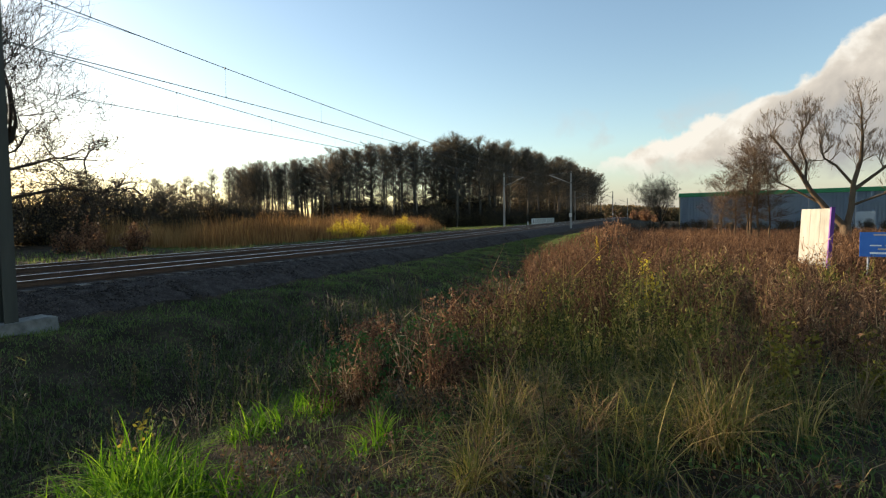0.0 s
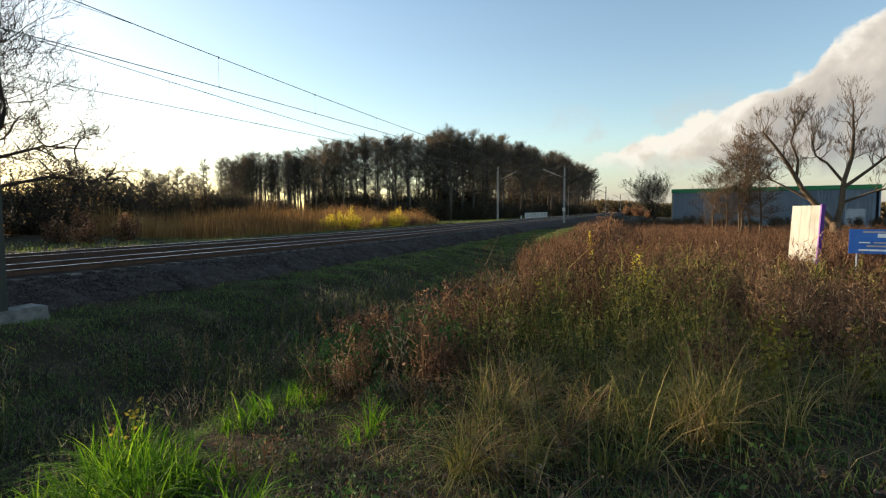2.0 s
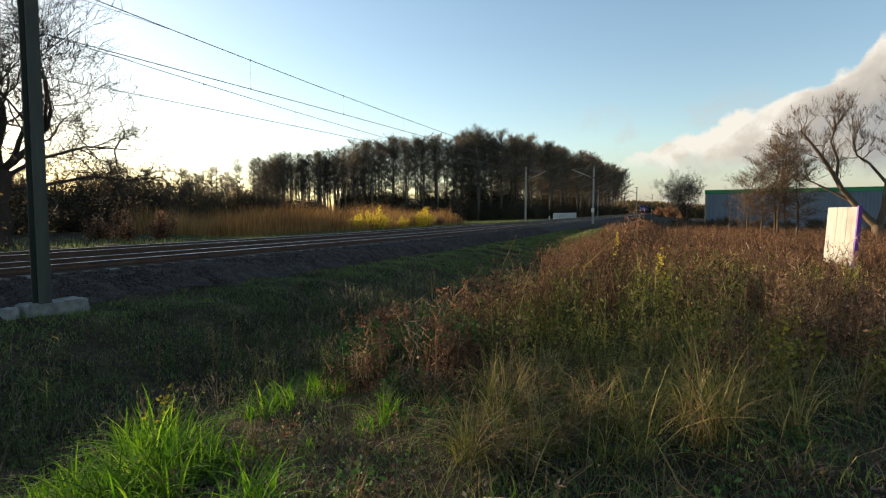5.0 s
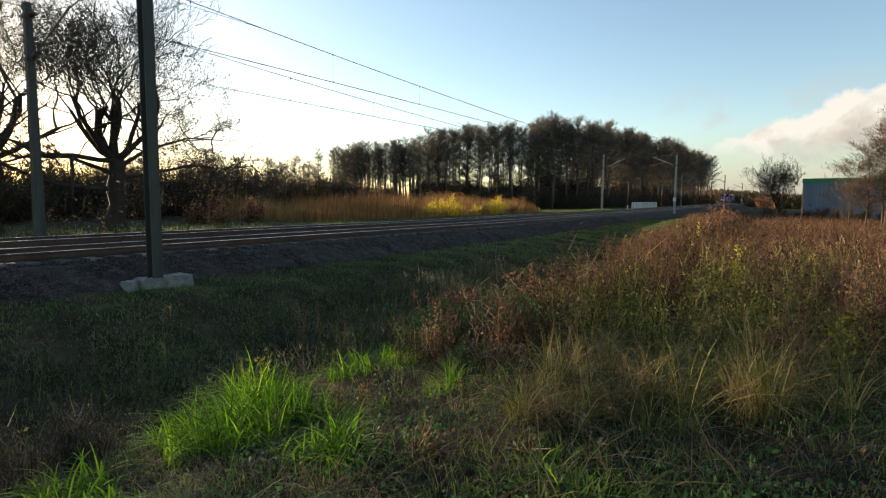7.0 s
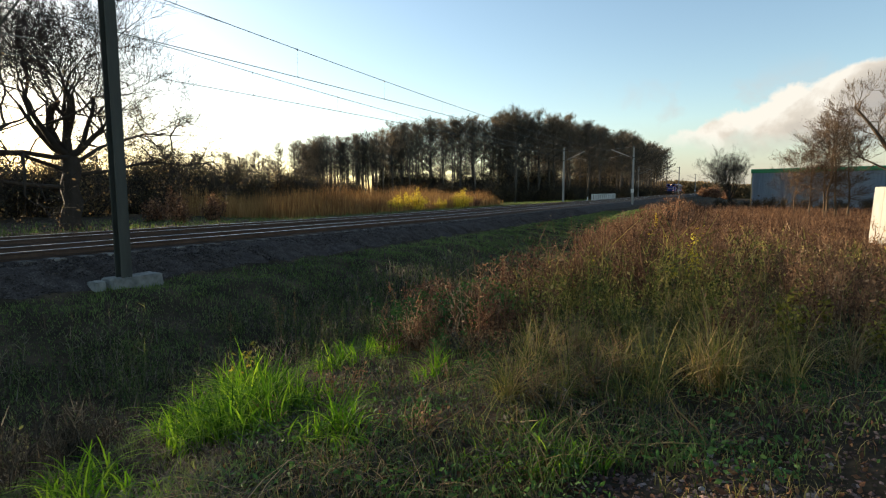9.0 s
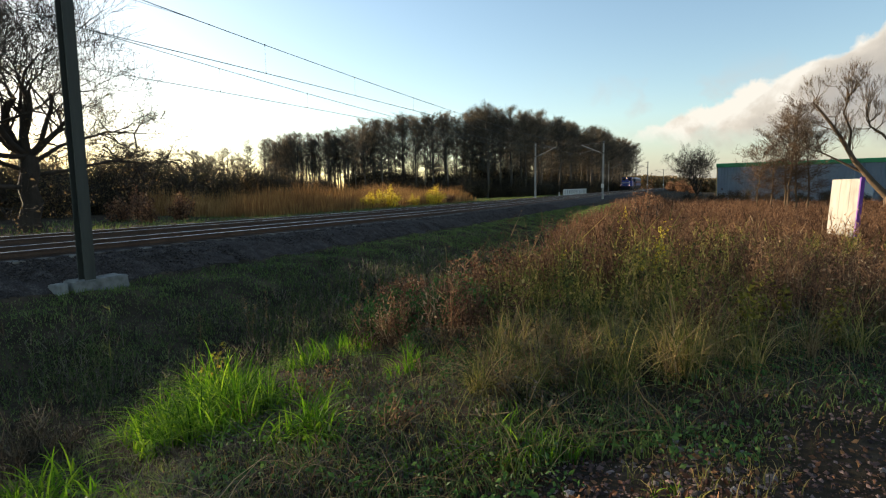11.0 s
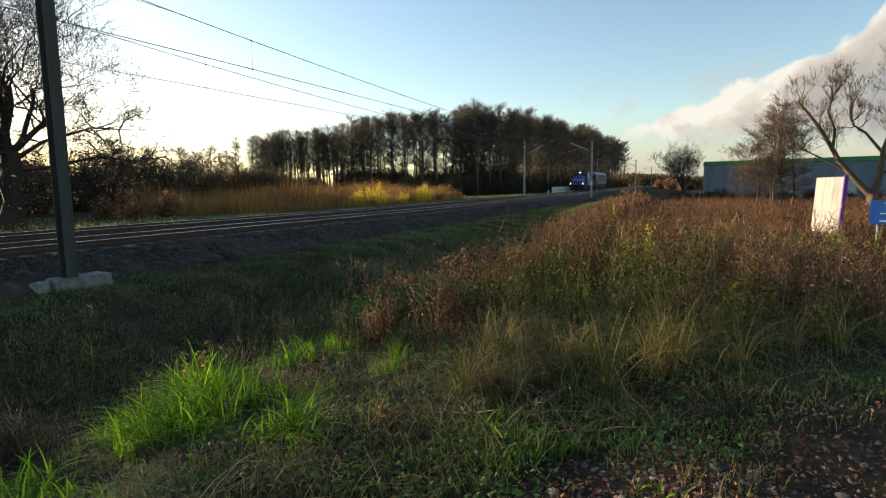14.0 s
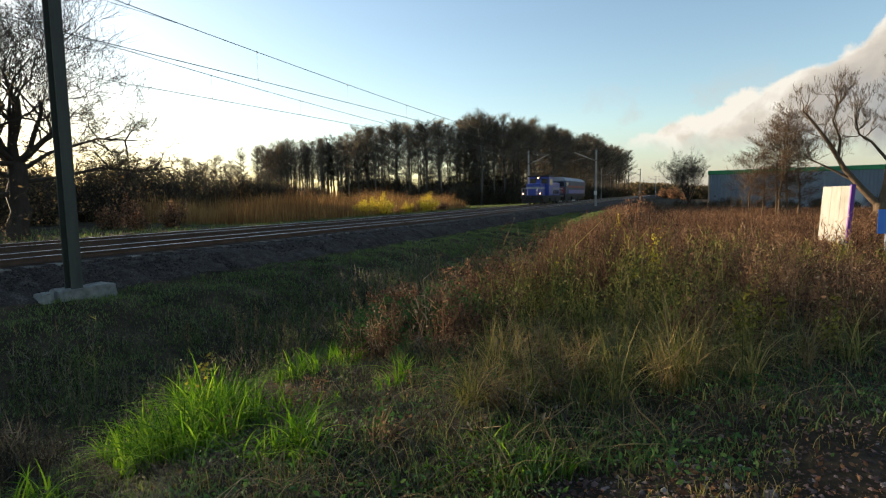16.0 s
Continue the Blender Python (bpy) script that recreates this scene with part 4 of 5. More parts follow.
def make_woods():
    rng = np.random.default_rng(11)
    kinds = [alder_mesh(20 + k, 16.0, rng.uniform(0.28, 0.48), rng.uniform(1.9, 2.6)) for k in range(8)]
    thin = [alder_mesh(50 + k, 16.0, rng.uniform(0.25, 0.5), rng.uniform(1.5, 2.1), 1500, 0.55) for k in range(6)]
    edge = [(-62, 90), (-50, 90), (-34, 92), (-26, 104), (-22.5, 150), (-20.5, 215)]
    spots = []
    for a, b in zip(edge, edge[1:]):
        a, b = np.array(a, float), np.array(b, float)
        L = np.linalg.norm(b - a)
        nrm = np.array((-(b - a)[1], (b - a)[0])) / L
        for row in range(3):
            for k in range(int(L / (1.75 if row < 2 else 3.0))):
                s = (k + rng.uniform(0.1, 0.9)) * (1.75 if row < 2 else 3.0)
                p = a + (b - a) * s / L + nrm * (row * 5.5 + rng.uniform(0, 5.5)) + rng.normal(size=2) * 0.5
                spots.append((p, rng.uniform(0.95, 1.07)))
    for k, (p, s) in enumerate(spots):
        stand(kinds[k % 8], p[0], p[1], s, rng.uniform(0, 360), "slender dark alder, nearly leafless, in the wood beside the line", "alders of the wood")
    for k in range(16):
        s = k / 15
        stand(kinds[k % 8], -96 - 22 * s + rng.normal() * 2, 92 - 8 * s + rng.normal() * 3, rng.uniform(0.5, 0.75) * (1 - 0.2 * s), rng.uniform(0, 360), "small bare alder in a thin row at the field edge", "alders of the thin row")
    # the lower, more open row further back
    for k in range(104):
        s = (k + rng.uniform(0, 1)) / 104
        x, y = -60 - 36 * s + rng.normal() * 1.2, 92 + 3 * s + rng.uniform(0, 10)
        stand(thin[k % 6], x, y, rng.uniform(0.82, 0.98) * (1 - 0.08 * s), rng.uniform(0, 360), "slender bare alder in the open row beyond the reeds", "alders of the open row")


    # a few thin ones at the row's end, and scrubby trees standing up out of the thicket
    for x, y, s in ((-98.5, 95, 0.70), (-101, 94, 0.76), (-102.5, 97, 0.66), (-106, 95, 0.72), (-108, 96, 0.68), (-95.5, 96, 0.8)):
        stand(thin[int(-x) % 6], x, y, s, x * 31, "thin bare alder at the end of the open row", "alders of the open row")
    for x, y, s in ((-48, 30, 0.32), (-48.5, 33, 0.40), (-49, 37, 0.38), (-47.5, 41, 0.30), (-50, 25, 0.34), (-52, 46, 0.36), (-49, 20, 0.36), (-53, 52, 0.38), (-50, 12, 0.4), (-51, 28.5, 0.36), (-54, 58, 0.36)):
        stand(kinds[int(-x + y) % 8], x, y, s, x * 31 + y, "small bushy bare tree rising out of the thicket", "small trees of the thicket").scale = (s * 2.0, s * 2.0, s)


make_woods()


def noise2(x, y, s, seed=0):
    return np.sin(x * s + 1.7 * np.sin(y * s * 0.7 + seed)) * np.sin(y * s * 1.1 + 1.9 * np.sin(x * s * 0.6 + seed * 2)) * 0.5 + 0.5


def bush_mesh(seed, w, h, n, leaf, size, stems=14, twiggy=0):
    """A bush: stems from the ground and many small leaves in uneven clumps."""
    rng = np.random.default_rng(seed)
    g, c = Geo(), Geo()
    heads = []
    for k in range(stems):
        a = rng.uniform(0, 2 * math.pi)
        rr = w / 2 * math.sqrt(rng.uniform(0, 1))
        top = np.array((math.cos(a) * rr, math.sin(a) * rr, h * rng.uniform(0.55, 1.0) * (1 - 0.35 * (rr / (w / 2)) ** 2)))
        base = np.array((top[0] * 0.3, top[1] * 0.3, -0.1))
        mid = (base + top) / 2 + rng.normal(size=3) * 0.08 * h
        tube(g, [base, mid, top], (0.02 * h, 0.013 * h, 0.004 * h), 4)
        heads.append((base, mid, top))
    heads = np.array(heads)
    if twiggy:
        i = rng.integers(0, stems, twiggy)
        s = rng.uniform(0.2, 1.0, (twiggy, 1))
        b = heads[i, 0] * (1 - s) ** 2 + 2 * heads[i, 1] * s * (1 - s) + heads[i, 2] * s ** 2 + rng.normal(size=(twiggy, 3)) * np.array((w, w, h)) * 0.06
        d = rng.normal(size=(twiggy, 3)) * 0.6 + np.array((0, 0, 0.7))
        slivers(g, b, b + d * rng.uniform(0.08, 0.28, (twiggy, 1)) * h, rng.uniform(0.012, 0.03, twiggy), rng)
    i = rng.integers(0, stems, n)
    s = rng.uniform(0.15, 1.05, (n, 1))
    p = np.where(s < 0.5, heads[i, 0] * (1 - 2 * s) + heads[i, 1] * 2 * s, heads[i, 1] * (2 - 2 * s) + heads[i, 2] * (2 * s - 1))
    p = p + rng.normal(size=(n, 3)) * np.array((w, w, h)) * 0.075
    p[:, 2] = np.maximum(p[:, 2], 0.02)
    leaves(c, p, rng.uniform(0.6, 1.3, n) * size, rng)
    return g.mesh("stem_frame", M["bark"]), c.mesh("foliage", leaf)


def bush(meshes, x, y, scale, turn, label, group="", name="bush"):
    thing = tagged(new(name), label, "bush", group)
    thing.matrix_basis = pose(x, y, float(ground_z(x, y)), 0, 0, turn) @ Matrix.Diagonal((scale, scale, scale, 1))
    shared("stem_frame", meshes[0], thing)
    shared("foliage", meshes[1], thing)
    return thing


def make_left_trees():
    oak = bare_tree(-26.2, 13.4, 11.4, 0.30, 5, M["bark"], "large bare oak with a few dark leaves beyond the tracks", depth=5, leaf=M["bush_dark"], leaf_n=2600, trunk_h=0.30, forks=12, twigs=1, twig=0.7, spread=0.64, wide=1.25, slim=0.92, droop=2,
                    low=([(0, 0, 2.6), (0.3, 1.2, 2.9), (0.5, 2.6, 3.4), (0.6, 4.2, 3.3), (0.7, 5.4, 3.6)], [(0, 0, 3.0), (0.2, 1.0, 4.0), (0.4, 2.6, 4.8), (0.3, 4.2, 4.9)], [(0, 0, 2.8), (-0.3, -1.4, 3.5), (0.2, -3.0, 3.3), (0.3, -4.4, 4.0)]))
    oak.scale = (1.28, 1.28, 0.98)
    oak = bare_tree(-26.0, 8.6, 11.2, 0.33, 8, M["bark"], "spreading bare oak with thick low limbs beyond the tracks", depth=5, leaf=M["bush_dark"], leaf_n=900, trunk_h=0.28, forks=10, spread=0.62, twigs=1, twig=0.7, wide=1.2, slim=0.8, droop=4)
    oak.scale = (1.2, 1.2, 0.98)


def make_hedges():
    rng = np.random.default_rng(31)
    dark = [bush_mesh(40 + k, 5.0, 4.2, 3000, M["bush_dark"], 0.085, 18, 2600) for k in range(4)]
    for k in range(70):
        s = k / 69
        x, y = -44 - 24 * s + rng.normal() * 3, 14 + 72 * s + rng.normal() * 3
        bush(dark[k % 4], x, y, rng.uniform(0.6, 1.15) * (1.05 - 0.05 * s), rng.uniform(0, 360), "dark leafless thicket at the field edge", "thickets at the field edge")
    for k in range(26):
        x, y = -46 + rng.normal() * 4, -14 + 30 * k / 25
        bush(dark[k % 4], x, y, rng.uniform(0.7, 1.1), rng.uniform(0, 360), "dark leafless thicket at the field edge", "thickets at the field edge")
    for k, (x, y, s) in enumerate(((-48, 19, 1.3), (-48, 24, 1.25), (-49, 29, 1.35), (-48.5, 33, 1.55), (-49, 37.5, 1.5), (-48, 41, 1.2), (-51, 46, 1.3), (-52, 51, 1.35), (-54, 57, 1.25), (-50, 13, 1.4), (-49, 7, 1.3), (-55, 63, 1.3))):
        bush(dark[k % 4], x, y, s, 71 * k, "tall brown scrub standing above the thicket", "tall scrub of the thicket")
    # undergrowth at the foot of the wood
    for k in range(84):
        s = k / 83
        edge = np.array([(-62, 87.5), (-50, 88), (-34, 90), (-24.6, 104), (-21.8, 150), (-20.2, 200)])
        f = s * 5
        i = min(int(f), 4)
        p = edge[i] * (1 - f + i) + edge[i + 1] * (f - i)
        bush(dark[k % 4], p[0] - 2 + rng.normal(), p[1] + 2 + rng.normal(), rng.uniform(0.5, 1.05) * (0.6 + 0.4 * min(1, 5 * s)), rng.uniform(0, 360), "dark undergrowth at the foot of the wood", "undergrowth of the wood")
    for k in range(44):
        s = k / 43
        f = s * 5
        i = min(int(f), 4)
        p = edge[i] * (1 - f + i) + edge[i + 1] * (f - i)
        bush(dark[k % 4], p[0] - 9 * (0.3 + 0.7 * s) + rng.normal(), p[1] + 9 * (1 - 0.7 * s) + rng.normal(), rng.uniform(1.2, 1.8), rng.uniform(0, 360), "tall dark undergrowth inside the wood", "undergrowth of the wood")
    yellow = [bush_mesh(60 + k, 2.2, 2.0, 1500, M["leaf_yellow"], 0.075, 10) for k in range(2)]
    rust = [bush_mesh(70 + k, 2.0, 1.6, 1300, M["leaf_rust"], 0.07, 12) for k in range(2)]
    for x, y, s in ((-24.6, 41, 1.0), (-24.2, 49, 1.0), (-25.5, 39, 0.8), (-24.8, 45.5, 0.6)):
        bush(yellow[int(y) % 2], x, y, s, y * 37, "small bush with bright yellow autumn leaves beside the track", "yellow bushes")
    for x, y, s in ((-30, 24, 1.1), (-33, 22, 1.0), (-36, 25, 1.3), (-28, 20, 0.8), (-24.4, 53, 0.7)):
        bush(rust[int(y) % 2], x, y, s, y * 53, "rust-brown withered bush beyond the tracks", "rust bushes")
    small = bush_mesh(80, 1.5, 2.2, 800, M["leaf_rust"], 0.05, 8)
    bush(small, -3.2, 36.0, 1.45, 20, "slender sapling with orange-brown leaves on the field edge", name="sapling")
    green = bush_mesh(81, 0.8, 1.9, 260, M["leaf_yellow"], 0.06, 4)
    bush(green, -3.9, 35.0, 0.7, 20, "small yellow-green sapling on the field edge", name="sapling")
    far = bush_mesh(82, 9, 7, 2500, M["leaf_rust"], 0.35, 18)
    for x, y, s in ((-5.5, 225, 0.62), (-1.5, 232, 0.5), (-9.5, 240, 0.6)):
        bush(far, x, y, s, x * 20, "distant orange autumn tree at the edge of the fields", "distant autumn trees", "tree")
    wood = Geo()
    n = 42000
    x = rng.uniform(-40, 130, n)
    y = 300 + rng.normal(size=n) * 8
    top = 4.6 + 1.8 * noise2(x, y, 0.09, 2) + 1.2 * noise2(x, y, 0.33, 5)
    leaves(wood, np.stack([x, y, ground_z(x, y) + top * rng.uniform(0, 1, n) ** 0.8], 1), rng.uniform(0.3, 0.8, n), rng)
    tagged(new("distant_wood", wood.mesh("distant_wood", M["bush_dark"])), "distant dark wood along the horizon", "woodland", kind="stuff")
    for k in range(22):
        x, y = -1.5 + 36 * k / 21, 100 + rng.normal() * 2 - 0.15 * k
        bush(dark[k % 4], x, y, rng.uniform(0.3, 0.6), rng.uniform(0, 360), "dark shrubs in front of the warehouse", "shrubs by the warehouse")


def make_right_trees():
    bare_tree(-0.1, 98, 10.6, 0.20, 12, M["bark"], "rounded dark bare tree beside the warehouse", depth=5, trunk_h=0.14, forks=10, spread=0.7, leaf=M["bush_dark"], leaf_n=2600, leaf_low=False, twigs=2, twig=0.5)
    for k, (x, y, h) in enumerate(((7.6, 60, 10.4), (6.6, 60.6, 7.8), (8.5, 61, 9.8), (9.6, 61.5, 8.6), (5.4, 60.8, 6.2), (8.0, 62, 9.2))):
        me = alder_mesh(90 + k, h, 0.22, 2.0, 2000, 0.45)
        thing = stand(me, x, y, 1.0, 30 * k, "slender rust-brown alder of a clump in the field", "alder clump in the field")
        for ob in thing.children:
            ob.data.materials[0] = M["clump_bark"]
    willow()


def willow():
    """An old willow: two stems from one foot, the longer one leaning far over."""
    rng = np.random.default_rng(17)
    thing = tagged(new("tree"), "old bare willow with two leaning stems behind the boards", "tree")
    thing.location = (16.7, 65, float(ground_z(16.7, 65)) - 0.05)
    trunk, limbs, tips = Geo(), Geo(), []
    tube(trunk, [(0, 0, 0), (0.05, 0, 0.7), (0.0, 0, 1.5)], (0.62, 0.5, 0.46), 10)
    stems = (([(0, 0, 1.2), (-1.4, 0.2, 2.9), (-2.9, 0.4, 5.0), (-4.2, 0.2, 7.4), (-5.4, 0.1, 9.2), (-6.6, 0, 10.8)], 0.34),
             ([(0.1, 0, 1.3), (0.5, 0.2, 3.2), (0.6, 0.1, 5.6), (1.2, 0.3, 7.8), (1.3, 0.3, 10.2), (1.1, 0.2, 12.0)], 0.32),
             ([(-3.4, 0.4, 5.9), (-3.3, 0.3, 7.8), (-4.0, 0.3, 9.6), (-3.6, 0.2, 11.4)], 0.16),
             ([(-1.9, 0.3, 3.6), (-3.9, 0.6, 4.9), (-5.8, 0.5, 6.0), (-7.0, 0.4, 6.3)], 0.13),
             ([(0.6, 0.1, 5.4), (-0.9, 0.0, 7.4), (-1.9, 0.1, 8.2), (-2.3, 0.2, 10.0)], 0.15),
             ([(0.7, 0.1, 5.0), (2.6, 0.2, 6.6), (4.6, 0.4, 8.4), (5.4, 0.4, 10.2)], 0.19),
             ([(0.5, 0.2, 3.4), (2.9, 0.3, 4.4), (5.0, 0.4, 5.0), (6.4, 0.3, 5.2)], 0.13))
    for pts, r in stems:
        pts = np.array(pts)
        tube(limbs, pts, np.linspace(r, r * 0.28, len(pts)), 8)
        for k in range(int(9 + r * 26)):
            f = rng.uniform(0.35, 1.0) * (len(pts) - 1) if k else len(pts) - 1.001
            i = min(int(f), len(pts) - 2)
            at = pts[i] * (1 - f + i) + pts[i + 1] * (f - i)
            d = (pts[i + 1] - pts[i]) / np.linalg.norm(pts[i + 1] - pts[i]) * 0.5 + rng.normal(size=3) * 0.55 + np.array((0, 0, 0.45))
            branching(limbs, tips, at, d / np.linalg.norm(d), rng.uniform(0.9, 1.7), 0.055, 3, rng, 0.45, 0.14, 0.16, 5)
    tips = np.array(tips)
    base = np.repeat(tips[:, 1:].reshape(-1, 3), 2, 0)
    d = rng.normal(size=base.shape) * 0.4 + np.array((0, 0, 0.8)) + np.repeat(np.repeat(tips[:, -1] - tips[:, 0], 3, 0), 2, 0)
    d /= np.linalg.norm(d, axis=1)[:, None]
    tg = Geo()
    slivers(tg, base, base + d * rng.uniform(0.3, 1.0, (len(base), 1)) * 0.6, np.full(len(base), 0.02), rng)
    for name, g in (("trunk", trunk), ("limb_structure", limbs), ("twig_mass", tg)):
        shared(name, g.mesh(name, M["bark_warm"], name != "twig_mass"), thing)


make_left_trees(), make_hedges(), make_right_trees()


# ---------------------------------------------------------------- grasses and weeds
def scatter(n, r0, r1, a0, a1, rng, power=1.0):
    """Places round the standpoint: range r0..r1 and bearing a0..a1 (degrees to the right of +y)."""
    r = r0 * (r1 / r0) ** (rng.uniform(0, 1, n) ** power)
    a = np.radians(rng.uniform(a0, a1, n))
    return r * np.sin(a), r * np.cos(a)


def on_path(x, y):
    return ((x + 1.35) * 2.2 - (y - 2.4) * 2.6) / 3.4


def put(name, geo, mat, label, category="grass"):
    return tagged(new(name, geo.mesh(name, mat)), label, category, kind="stuff")


def weeds(geo, x, y, h, rng, heads=None, twigs=5):
    """Upright dry weed stalks with side twigs and, in heads, seed clumps."""
    n = len(x)
    z = ground_z(x, y)
    base = np.stack([x, y, z], 1)
    tip = base + np.stack([rng.normal(size=n) * 0.16 * h, rng.normal(size=n) * 0.16 * h, h], 1)
    slivers(geo, base, tip, np.full(n, 0.014) * np.clip(np.hypot(x, y) / 8, 1, 4), rng)
    k = np.repeat(np.arange(n), twigs)
    s = rng.uniform(0.35, 1.0, (len(k), 1))
    b = base[k] * (1 - s) + tip[k] * s
    d = rng.normal(size=b.shape) * 0.5 + np.array((0, 0, 0.75))
    L = rng.uniform(0.12, 0.32, (len(k), 1)) * h[k][:, None]
    e = b + d * L
    slivers(geo, b, e, np.full(len(k), 0.011) * np.clip(np.hypot(x, y) / 8, 1, 4)[k], rng)
    if heads is not None:
        leaves(heads, np.concatenate([e, tip]) + rng.normal(size=(len(e) + n, 3)) * 0.02, rng.uniform(0.007, 0.020, len(e) + n) * np.clip(np.hypot(*np.concatenate([e, tip])[:, :2].T) / 10, 1, 3), rng)


def make_grasses():
    rng = np.random.default_rng(77)
    # short turf on the railway bank and in the ditch
    g = Geo()
    n = 95000
    x = rng.uniform(-11.7, -4.2, n)
    y = 0.5 + 60 * rng.uniform(0, 1, n) ** 1.7
    tuft = noise2(x, y, 1.3, 14) * noise2(x, y, 3.1, 4)
    blades(g, np.stack([x, y, ground_z(x, y)], 1), rng.uniform(0.04, 0.13, n) * (0.6 + 1.7 * tuft), 0.009 + 0.0010 * y, rng.uniform(0.3, 1.3, n), rng, 2)
    put("bank_grass", g, M["bank_turf"], "short dark green grass on the railway bank and ditch")
    # turf beyond the tracks
    g = Geo()
    n = 15000
    x = -20.9 - 16 * rng.uniform(0, 1, n) ** 1.4
    y = rng.uniform(0, 120, n)
    blades(g, np.stack([x, y, ground_z(x, y)], 1), rng.uniform(0.12, 0.34, n), 0.035, rng.uniform(0.2, 0.8, n), rng, 2)
    put("verge_grass", g, M["bank_turf"], "dull green verge grass beyond the far track")
    # golden reeds
    g = Geo()
    n = 30000
    x = rng.uniform(-44, -24.5, n)
    y = np.interp(x, [-44, -24.5], [30, 26]) + rng.uniform(0, 1, n) * np.interp(x, [-44, -24.5], [38, 36])
    h = rng.uniform(0.9, 2.5, n) * (0.35 + 0.55 * noise2(x, y, 0.35) + 0.65 * noise2(x, y, 0.9, 6)) * np.interp(x, [-40, -27, -24.5], [1.0, 0.8, 0.45])
    blades(g, np.stack([x, y, ground_z(x, y)], 1), h, 0.05, rng.uniform(0.05, 0.35, n), rng, 2, 0.3)
    put("reeds", g, M["reed"], "golden dry reeds in the hollow beyond the tracks", "reeds")
    # low mixed sward in front
    g = Geo()
    n = 26000
    x, y = scatter(n, 1.9, 9, -75, 30, rng)
    keep = (x > -4.6) & (on_path(x, y) < 0.25 * noise2(x, y, 3))
    x, y = x[keep], y[keep]
    n = len(x)
    blades(g, np.stack([x, y, ground_z(x, y)], 1), rng.uniform(0.05, 0.22, n) * (0.5 + 0.9 * noise2(x, y, 1.7)), rng.uniform(0.006, 0.013, n), rng.uniform(0.3, 1.1, n), rng, 3)
    put("low_sward", g, M["bank_turf"], "low mixed grass and moss in front of the ditch")
    # lush green tussocks of broad arching blades
    g = Geo()
    for cx, cy, r, h, n in ((-3.35, 2.85, 0.30, 0.52, 230), (-3.7, 2.75, 0.30, 0.50, 220), (-4.05, 2.85, 0.30, 0.46, 200), (-3.55, 3.25, 0.32, 0.60, 280), (-3.95, 3.35, 0.32, 0.62, 280), (-4.3, 3.6, 0.30, 0.60, 220), (-3.35, 3.5, 0.26, 0.46, 150),
                            (-2.45, 2.85, 0.16, 0.46, 110), (-2.25, 2.75, 0.12, 0.30, 50), (-2.65, 2.70, 0.12, 0.28, 46), (-3.5, 1.75, 0.26, 0.32, 120), (-3.15, 1.9, 0.14, 0.22, 34), (-3.9, 1.9, 0.26, 0.36, 110),
                            (-3.9, 4.6, 0.26, 0.40, 110), (-3.75, 5.3, 0.26, 0.40, 120), (-4.1, 5.7, 0.24, 0.34, 80), (-2.5, 4.5, 0.10, 0.46, 44), (-2.62, 4.35, 0.09, 0.30, 26), (-2.9, 3.9, 0.08, 0.22, 16), (-1.9, 3.15, 0.10, 0.16, 22),
                            (-1.3, 2.85, 0.16, 0.18, 50), (-0.95, 2.95, 0.18, 0.24, 80), (-0.7, 3.1, 0.16, 0.22, 60), (-1.1, 3.3, 0.2, 0.2, 60), (-3.1, 6.9, 0.4, 0.34, 110), (-1.6, 2.6, 0.1, 0.14, 20), (-0.1, 2.75, 0.1, 0.12, 26)):
        q = np.sqrt(rng.uniform(0, 1, n)) * r
        w = rng.uniform(0, 2 * math.pi, n)
        x, y = cx + q * np.cos(w), cy + q * np.sin(w)
        hh = h * rng.uniform(0.5, 1.35, n) * (1 - 0.25 * (q / r) ** 2)
        blades(g, np.stack([x, y, ground_z(x, y) - 0.02], 1), hh, rng.uniform(0.009, 0.021, n), rng.uniform(0.25, 1.2, n), rng, 7, 0.66)
    put("lush_tussocks", g, M["grass_green"], "bright green fresh grass tussocks at the ditch edge")
    # tall olive tussocks along the path, each leaning its own way
    g, gs = Geo(), Geo()
    cx, cy = scatter(560, 3.7, 11.5, -34, 42, rng)
    keep = (on_path(cx, cy) < -0.85) & (cx > -1.6 - 0.30 * (cy - 4)) & (cx > -2.6) & (noise2(cx, cy, 1.3, 3) > 0.22)
    for x0, y0 in zip(cx[keep], cy[keep]):
        n = int(rng.integers(22, 70))
        r, h = rng.uniform(0.05, 0.15), rng.uniform(0.34, 0.80) * (0.72 + 0.45 * noise2(x0, y0, 0.9, 8))
        q, w = r * np.sqrt(rng.uniform(0, 1, n)), rng.uniform(0, 2 * math.pi, n)
        x, y = x0 + q * np.cos(w), y0 + q * np.sin(w)
        dry = rng.uniform() < 0.25
        blades(gs if dry else g, np.stack([x, y, ground_z(x, y) - 0.02], 1), h * rng.uniform(0.4, 1.2, n), rng.uniform(0.005, 0.012, n), rng.uniform(0.25, 1.5, n) ** 1.2, rng, 5, 0.56)
    put("tall_grass", g, M["grass_olive"], "tall olive and straw coloured grass tussocks beside the path")
    put("bleached_grass", gs, M["straw"], "bleached dry grass tussocks among the green ones")
    # dry straw, much of it bent down
    g = Geo()
    n = 5000
    x, y = scatter(n, 2.4, 12, -60, 42, rng)
    keep = (on_path(x, y) < 0.1) & (x > -2.6 + 0.5 * noise2(x, y, 2.0, 2)) & (noise2(x, y, 1.6, 5) > 0.4)
    x, y = x[keep], y[keep]
    n = len(x)
